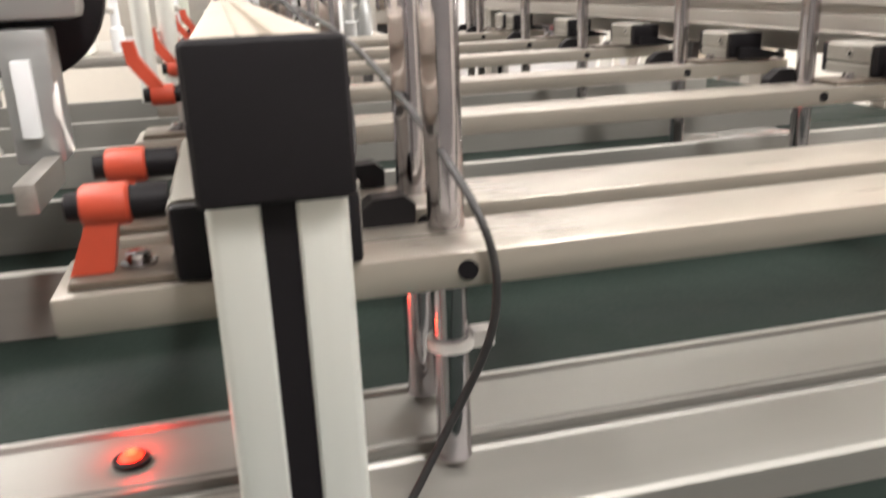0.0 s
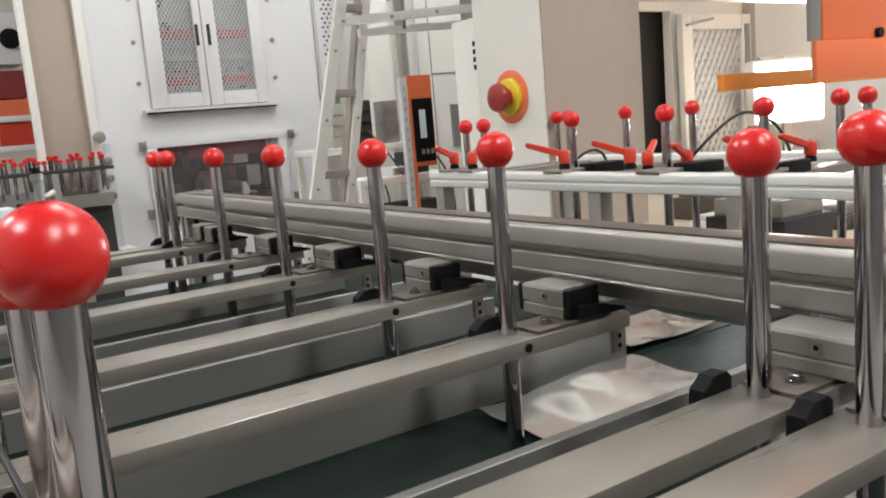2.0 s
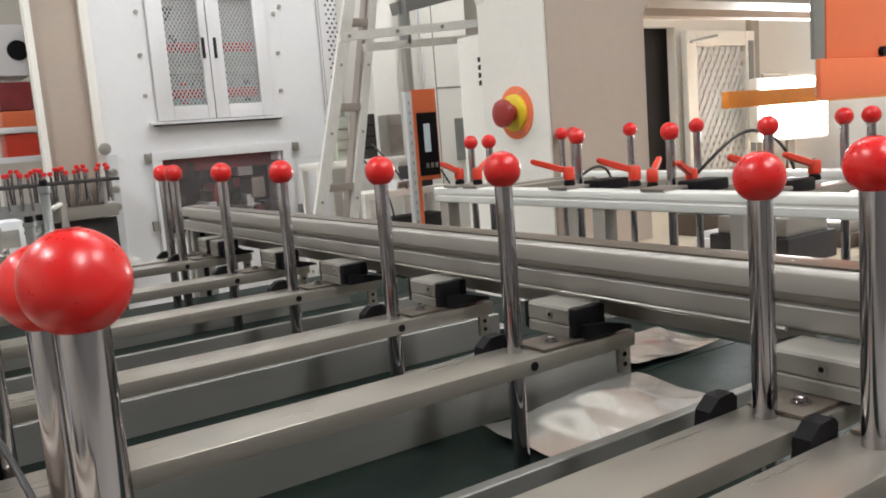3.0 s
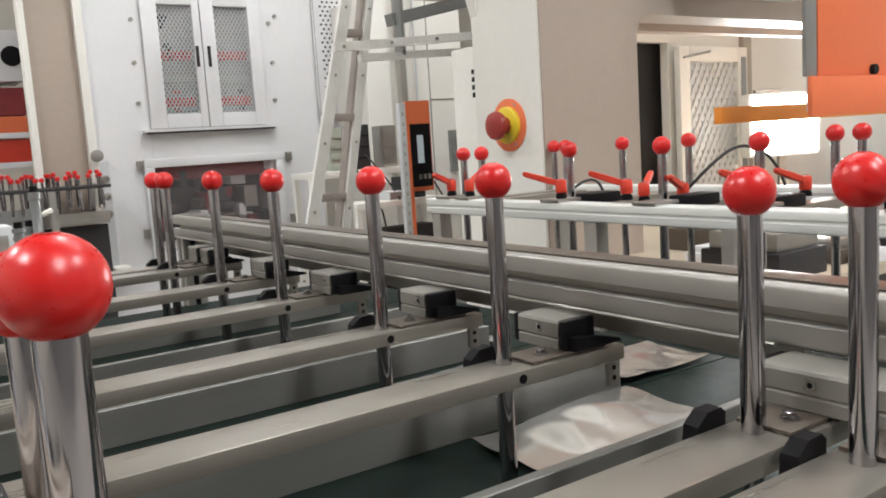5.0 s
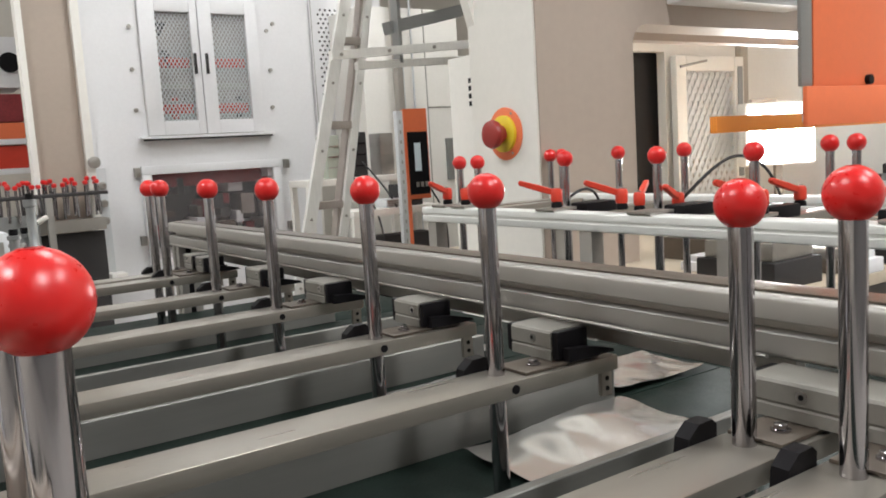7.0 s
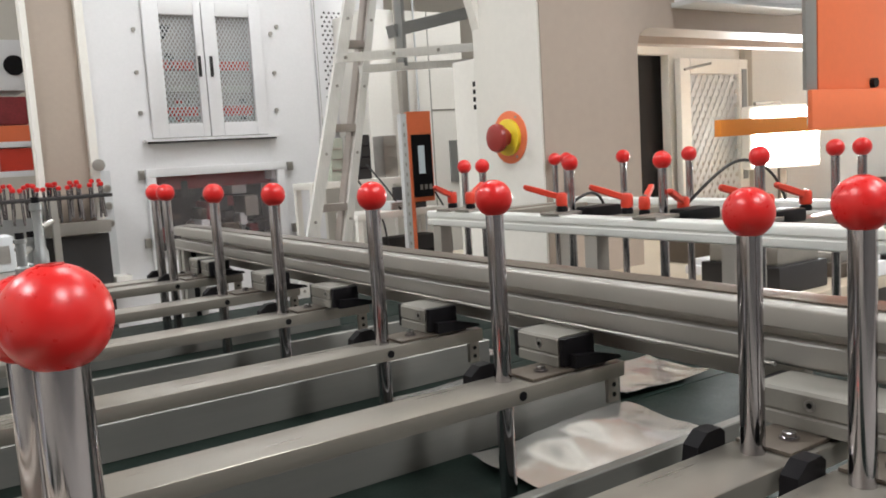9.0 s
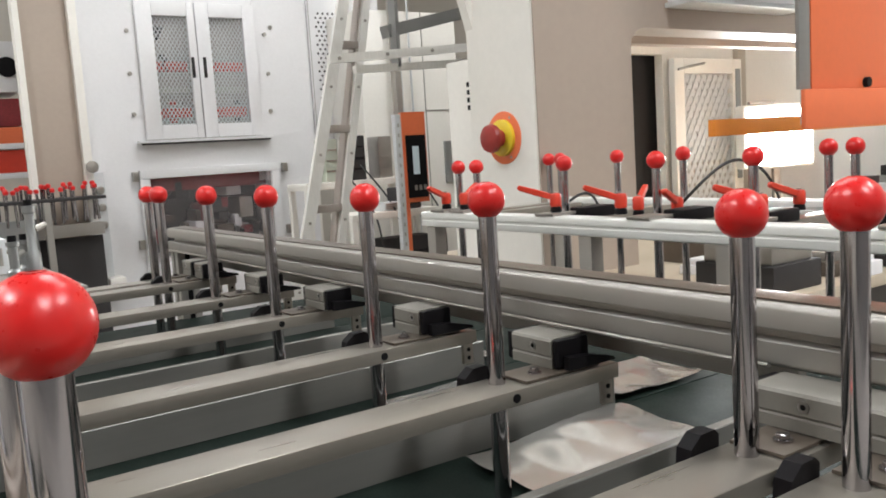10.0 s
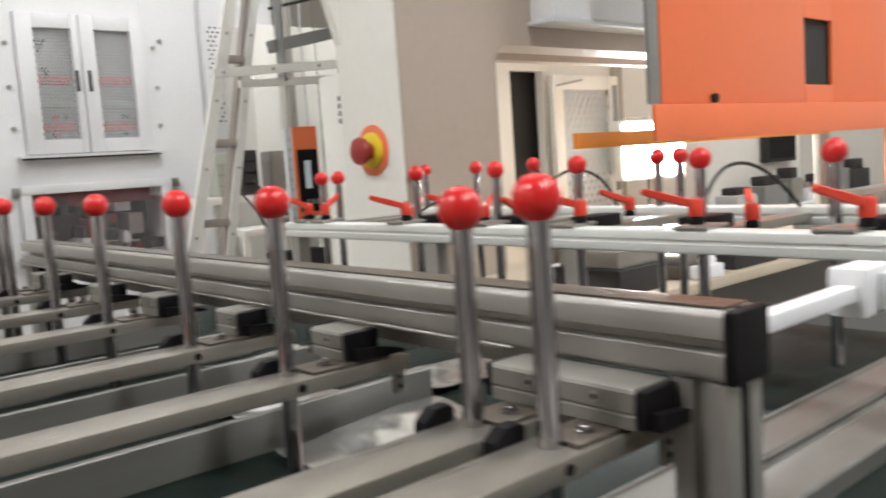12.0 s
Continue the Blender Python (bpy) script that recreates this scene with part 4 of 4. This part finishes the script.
def slant(bm, a, b_, w, d):
    a, b_ = Vector(a), Vector(b_)
    n = (b_ - a).normalized()
    s = n.cross(Vector((0, 1, 0))).normalized()
    vs = []
    for p in (a, b_):
        for su, sv in ((-1, -1), (1, -1), (1, 1), (-1, 1)):
            vs.append(bm.verts.new(p + s * su * w / 2 + Vector((0, sv * d / 2, 0))))
    for f_ in ((0, 1, 2, 3), (7, 6, 5, 4), (0, 4, 5, 1), (1, 5, 6, 2), (2, 6, 7, 3), (3, 7, 4, 0)):
        bm.faces.new([vs[i] for i in f_])
    bmesh.ops.recalc_face_normals(bm, faces=bm.faces)
    return bm


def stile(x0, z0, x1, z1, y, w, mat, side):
    """A channel: a bright front face and an inner web, its shade put in colour."""
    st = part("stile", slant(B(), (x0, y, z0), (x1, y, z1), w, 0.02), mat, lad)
    part("web", slant(B(), (x0 + side, y + 0.035, z0), (x1 + side, y + 0.035, z1), 0.012, 0.048), LADDER_SHADE_BROWN, st)
    for k in range(1, 9):
        u = k / 9.0
        part("rivet", cyl(B(), (x0 + (x1 - x0) * u, y - 0.01, z0 + (z1 - z0) * u), (x0 + (x1 - x0) * u, y - 0.014, z0 + (z1 - z0) * u), 0.006, seg=10), STEEL_DULL, st)
    return st


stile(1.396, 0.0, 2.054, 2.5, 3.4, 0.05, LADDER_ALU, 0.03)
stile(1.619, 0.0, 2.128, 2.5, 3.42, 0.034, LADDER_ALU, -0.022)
for z in (0.23, 0.555, 0.886, 1.217, 1.566, 1.91):
    xa, xb = 1.396 + 0.658 * z / 2.5, 1.619 + 0.509 * z / 2.5
    part("rung", box(B(), xa + 0.026, xb - 0.017, 3.412, 3.452, z - 0.016, z + 0.016, 0.003), LADDER_SHADE_BROWN, lad)
plat = thing("platform_beam", pose(0, 0, 0), "pale galvanised platform rails between ladder and press", "beam")
upper = part("rail", slant(B(), (1.66, 3.2, 1.475), (2.42, 3.2, 1.54), 0.034, 0.03), LADDER_ALU, plat)
lower = part("rail", slant(B(), (1.8, 3.25, 1.442), (2.42, 3.25, 1.478), 0.03, 0.03), LADDER_ALU, plat)
for k in range(4):
    part("bolt", cyl(B(), (1.7 + 0.22 * k, 3.186, 1.478 + 0.0188 * k), (1.7 + 0.22 * k, 3.18, 1.478 + 0.0188 * k), 0.007, seg=10), STEEL_DULL, upper)
part("upper_rail", slant(B(), (1.985, 3.3, 1.603), (2.45, 3.3, 1.71), 0.05, 0.06), RAIL_GREY, plat, "grey duct beam")
part("hand_rail", slant(B(), (1.99, 3.3, 1.76), (2.45, 3.3, 1.88), 0.012, 0.012), DARK, plat, "thin black rail")
part("post", box(B(), 2.42, 2.45, 3.215, 3.234, 0.0, 1.9), CREAM_PAINT, plat)
part("post", box(B(), 2.0, 2.016, 3.235, 3.285, 1.455, 1.8), RAIL_GREY, plat)

# orange control panel
cp = thing("control_panel", pose(0, 0, 0), "orange control panel with a dark screen on a slotted post", "control panel")
part("case", prism(B(), [(2.352, 3.8), (2.485, 3.79), (2.53, 3.86), (2.40, 3.9)], "z", 0.85, 1.3), ORANGE_PAINT, cp)
part("bezel", prism(B(), [(2.367, 3.7885), (2.475, 3.7803), (2.475, 3.7895), (2.367, 3.7978)], "z", 0.873, 1.185), BLACK, cp)
part("screen", prism(B(), [(2.397, 3.784), (2.432, 3.7813), (2.432, 3.7833), (2.397, 3.786)], "z", 0.99, 1.13), SCREEN, cp, "pale lit screen")
for k in range(3):
    part("key", prism(B(), [(2.397 + 0.026 * k, 3.784 - 0.002 * k), (2.413 + 0.026 * k, 3.7828 - 0.002 * k), (2.413 + 0.026 * k, 3.7846 - 0.002 * k), (2.397 + 0.026 * k, 3.7858 - 0.002 * k)], "z", 0.91, 0.935), STEEL_DULL, cp)
part("pedestal", box(B(), 2.345, 2.385, 3.82, 3.86, 0, 0.8495, 0.004), ORANGE_PAINT, cp)
spst = thing("slotted_post", pose(2.252, 3.7, 0), "pale slotted steel post beside the control panel", "post")
part("post", box(B(), 0, 0.034, 0, 0.03, 0, 1.285, 0.002), PALE_GREY, spst)
for k in range(14):
    part("slot", box(B(), 0.013, 0.021, -0.001, 0.002, 0.6 + 0.048 * k, 0.617 + 0.048 * k), STEEL_DULL, spst)
back = thing("pale_cabinet", pose(0, 0, 0), "pale cream cabinet behind the control panel", "cabinet")
part("body", box(B(), 2.6, 3.3, 4.6, 5.0, 0, 1.95, 0.006), CREAM_PAINT, back)
part("vent", box(B(), 3.16, 3.24, 4.585, 4.5995, 0.9, 1.16), RAIL_GREY, back)
part("seam", box(B(), 3.04, 3.3, 4.5965, 4.5998, 1.35, 1.358), STEEL_DULL, back)
part("seam", box(B(), 3.04, 3.046, 4.5965, 4.5998, 0.1, 1.95), STEEL_DULL, back)

# distant left side: white machine with bins, rod conveyor, boards
sh = thing("storage_machine", pose(0, 0, 0), "white machine frame with red and orange bins", "machine")
part("post", box(B(), 0.99, 1.05, 6.0, 6.06, 0, 3.2), CREAM_PAINT, sh)
part("post", box(B(), 0.70, 0.74, 6.0, 6.06, 0, 3.2), CREAM_PAINT, sh)
part("case", box(B(), 0.7405, 0.9895, 6.0, 6.4, 1.625, 1.93, 0.006), WHITE_PAINT, sh)
part("gauge", lathe(B(), [(0, 0), (0.06, 0), (0.06, 0.02), (0.045, 0.024), (0, 0.02)], 28, pose(0.965 - 0.03, 6.0, 1.775, 90, 0, 0)), BLACK, sh, "round black gauge")
for z in (1.31, 1.13):
    part("shelf", box(B(), 0.7405, 0.9895, 6.0, 6.4, z - 0.03, z + 0.005, 0.003), WHITE_PAINT, sh)
for z, x0, x1, h, m in ((1.3155, 0.8, 0.985, 0.1, ORANGE_PAINT), (1.42, 0.8, 0.985, 0.17, DARK_RED), (1.1355, 0.8, 0.985, 0.14, RED_LEVER)):
    single("parts_bin", box(B(), x0, x1, 6.03, 6.3, z, z + h, 0.008), m, "red or orange parts bin on a white shelf", "bin", "", "parts bins")
fc = thing("back_conveyor", pose(0, 0, 0), "distant rod conveyor on grey legs beside the press", "conveyor")
part("table", box(B(), 0.1, 1.085, 4.5, 4.76, 0.975, 0.99, 0.003), DARK, fc)
for x in (0.2, 0.8):
    part("leg", box(B(), x, x + 0.03, 4.48, 4.51, 0, 0.9748), ALU, fc)
part("lower_rail", box(B(), 0.1, 1.085, 4.6, 4.64, 0.8, 0.86, 0.003), ALU, fc)
part("lower_panel", box(B(), 0.1, 0.78, 4.58, 4.6, 0.7, 0.9, 0.003), RAIL_GREY, fc)
part("dark_panel", box(B(), 0.1, 1.085, 4.66, 4.7, 0.2, 0.79), DARK, fc)
first = None
for i in range(36):
    m = pose(0.5 + 0.0164 * i + 0.009 * math.sin(i * 7.3), 4.53 + 0.085 * (i % 3), 0.9903 - 0.11 + 0.012 * math.sin(i * 4.1), 3 * math.sin(i * 2.7), 3 * math.sin(i * 5.1), 0)
    if first is None:
        first = thing("guide_rod", m, "thin steel rod with a red tip on the back conveyor", "guide rod", "back rods")
        part("rod", cyl(B(), (0, 0, 0), (0, 0, 0.15), 0.0065, seg=10), STEEL, first)
        part("ball_knob", lathe(B(), [(0, 0.15), (0.01, 0.153), (0.0125, 0.162), (0.01, 0.17), (0, 0.174)], 12), RED_BALL, first)
    else:
        copy_thing(first, m)
for x0, x1, z1, m, nm in ((0.25, 0.345, 1.6, PURPLE, "lilac board standing behind the rods"), (0.415, 0.5, 1.7, SAGE, "sage green board standing behind the rods"), (0.6, 0.69, 1.9, SAGE, "sage green board standing behind the rods")):
    single("standing_board", box(B(), x0, x1, 6.0, 6.05, 0, z1, 0.004), m, nm, "board", "", "boards")
dv = thing("white_device", pose(0, 0, 0), "white device with a round black lens on a cabinet", "device")
part("case", box(B(), -0.06, 0.19, 6.0, 6.2, 0.0, 1.335, 0.01), WHITE_PAINT, dv)
part("lens", lathe(B(), [(0, 0), (0.045, 0), (0.05, 0.02), (0.035, 0.04), (0, 0.04)], 24, pose(0.09, 6.05, 1.385, 90, 0, 0)), BLACK, dv)
part("lens_foot", box(B(), 0.06, 0.12, 6.03, 6.1, 1.3352, 1.36), BLACK, dv)
for x in (0.0, 0.11):
    part("port", box(B(), x, x + 0.05, 5.99, 5.9995, 1.17, 1.28, 0.004), BLACK, dv)
lm = thing("left_machine", pose(0, 0, 0), "grey machine head with clear hoses and a black wheel", "machine")
part("head", box(B(), -0.5, 0.0, 0.70, 0.73, 0.982, 1.1, 0.006), RAIL_GREY, lm)
part("column", box(B(), -0.4, -0.2, 0.7305, 1.0, 0.0, 1.05, 0.006), WHITE_PAINT, lm)
part("wheel", lathe(B(), [(0, -0.01), (0.05, -0.01), (0.056, -0.006), (0.056, 0.006), (0.05, 0.01), (0, 0.01)], 40, pose(-0.047, 0.752, 1.0, 90, 0, 0)), BLACK, lm, "black wheel")
part("slide_block", box(B(), -0.045, -0.018, 0.70, 0.73, 0.905, 0.978, 0.003), RAIL_GREY, lm)
part("slide_face", box(B(), -0.038, -0.028, 0.694, 0.6995, 0.92, 0.962, 0.001), PALE_GREY, lm)
part("bracket", box(B(), -0.03, -0.02, 0.62, 0.695, 0.895, 0.91, 0.001), STEEL_DULL, lm)
for k, (a, b_) in enumerate(((-0.06, -0.03), (-0.045, -0.012), (-0.03, -0.05))):
    hose = tube("hose", [(a, 0.78, 0.985), (a + 0.01, 0.72, 0.972), (b_, 0.7, 0.95), (b_ - 0.01, 0.7, 0.93), (b_ - 0.005, 0.71, 0.91)], 0.0022, PVC, lm)
for x, y in ((0.012, 0.93), (0.03, 0.96)):
    pc = thing("pneumatic_cylinder", pose(x, y, ZB1), "pale upright pneumatic cylinder beside a beam", "cylinder", "pneumatic cylinders")
    part("barrel", lathe(B(), [(0, 0), (0.0075, 0), (0.0075, 0.125), (0.005, 0.128), (0, 0.128)], 20), ALU_LEG, pc)
    part("fitting", lathe(B(), [(0, 0.128), (0.0045, 0.1285), (0.0045, 0.14), (0, 0.142)], 14), BLACK, pc)

CLUTTER = ((-0.02, 2.1, 0.17, 0.13, 0.13, PALE_GREY, "pale grey valve box"), (-0.16, 2.3, 0.14, 0.1, 0.16, PALE_GREY, "pale grey control box"), (0.06, 2.4, 0.1, 0.1, 0.11, STEEL_DULL, "steel gearbox"), (0.13, 2.2, 0.12, 0.09, 0.09, RAIL_GREY, "grey motor block"), (-0.3, 2.0, 0.12, 0.12, 0.15, CREAM_PAINT, "cream terminal box"), (0.24, 2.35, 0.13, 0.1, 0.08, PALE_GREY, "pale grey motor block"))
ws = thing("side_shelf", pose(0, 0, 0), "grey steel shelf behind the conveyor with machine boxes", "shelf")
part("top", box(B(), -0.4, 0.45, 1.95, 2.55, 0.86, 0.88, 0.003), STEEL_DULL, ws)
for x in (-0.37, 0.42):
    for y in (1.98, 2.52):
        part("leg", box(B(), x - 0.015, x + 0.015, y - 0.015, y + 0.015, 0, 0.8598), ALU, ws)
for x, y, lx, ly, h, m, lb in CLUTTER:
    bx = thing("machine_box", pose(x, y, 0.8802), lb + " standing on a steel shelf", "box", "shelf boxes")
    part("case", box(B(), 0, lx, 0, ly, 0, h, 0.006), m, bx)
    part("cover", box(B(), 0.012, lx - 0.012, -0.004, -0.0002, 0.02, h - 0.02, 0.001), STEEL_DULL, bx)
    part("connector", cyl(B(), (lx * 0.5, ly * 0.5, h), (lx * 0.5, ly * 0.5, h + 0.03), 0.014, seg=16), BLACK, bx)
rng_valve = random.Random(5)
for k in range(22):
    vx, vy = -0.36 + 0.78 * rng_valve.random(), 1.985 + 0.09 * rng_valve.random()
    h = 0.05 + 0.12 * rng_valve.random()
    vv = thing("valve_fitting", pose(vx, vy, 0.8802, 0, 0, 360 * rng_valve.random()), "grey valve fitting with a side nozzle on the steel shelf", "valve", "valve fittings")
    m = (PALE_GREY, STEEL_DULL, RAIL_GREY, SAGE)[k % 4]
    part("body", lathe(B(), [(0, 0), (0.014, 0), (0.014, h * 0.4), (0.009, h * 0.45), (0.009, h * 0.9), (0.012, h * 0.92), (0.012, h), (0, h)], 16), m, vv)
    part("nozzle", cyl(B(), (0.0095, 0, h * 0.7), (0.04, 0, h * 0.75), 0.006, seg=12), STEEL_DULL, vv)
    part("cap", cyl(B(), (0, 0, h + 0.0003), (0, 0, h + 0.012), 0.008, seg=12), (BLACK, PALE_GREY)[k % 2], vv)
for pts in ([(0.02, 2.15, 1.04), (0.08, 2.1, 1.09), (0.14, 2.1, 1.02), (0.18, 2.22, 0.99)], [(-0.1, 2.35, 1.1), (-0.02, 2.2, 1.13), (0.06, 2.16, 1.06), (0.1, 2.3, 0.98), (0.11, 2.44, 1.0)], [(0.1, 1.7, 0.985), (0.14, 1.8, 1.03), (0.17, 1.95, 1.0), (0.19, 2.2, 0.985)]):
    tagged(tube("sensor_cable", pts, 0.003, RUBBER), "thin black cable hanging between the boxes", "cable", "cables")

# cables and ties by the rods
cable = tube("sensor_cable", [(0.07, 1.1, 0.985), (0.095, 0.9, 0.993), (0.131, 0.7, 0.98), (0.141, 0.56, 0.955), (0.143, 0.452, 0.935), (0.154, 0.446, 0.908), (0.153, 0.446, 0.885), (0.147, 0.447, 0.868), (0.135, 0.449, 0.845), (0.10, 0.44, 0.79), (0.05, 0.41, 0.72)], 0.0015, RUBBER)
tagged(cable, "thin black sensor cable looping past the rods", "cable")
for pts in ([(0.1, 0.6, 0.99), (0.12, 0.56, 0.97), (0.128, 0.54, 0.93), (0.112, 0.52, 0.905), (0.1, 0.5, 0.9)],
            [(0.07, 0.8, 1.0), (0.12, 0.82, 1.01), (0.14, 0.86, 0.99), (0.13, 0.9, 0.95), (0.1, 0.95, 0.985)],
            [(0.08, 1.1, 0.985), (0.13, 1.08, 1.0), (0.15, 1.14, 0.96), (0.12, 1.2, 0.93)]):
    tagged(tube("sensor_cable", pts, 0.0011, RUBBER), "thin black cable between the rods", "cable", "cables")
for y, z in ((0.484, 0.862), (0.541, 0.868)):
    t_ = thing("cable_tie", pose(LX, y, z), "clear nylon cable tie round a rod", "cable tie")
    part("band", lathe(B(), [(0.0072, -0.002), (0.0092, -0.002), (0.0092, 0.002), (0.0072, 0.002)], 24), PVC, t_)
    part("head", box(B(), 0.008, 0.017, -0.004, 0.004, -0.003, 0.004, 0.001), PVC, t_)
sen = thing("photo_sensor", pose(0.018, 0.524, 0.8092), "round photo sensor glowing red in the belt rail", "sensor")
part("bezel", lathe(B(), [(0, 0), (0.0075, 0), (0.0075, 0.0018), (0.006, 0.0024), (0, 0.0024)], 24), BLACK, sen)
part("lens", lathe(B(), [(0, 0), (0.005, 0), (0.003, 0.0018), (0, 0.002)], 20, pose(0, 0, 0.0026)), SENSOR_GLOW, sen, "glowing red lens")
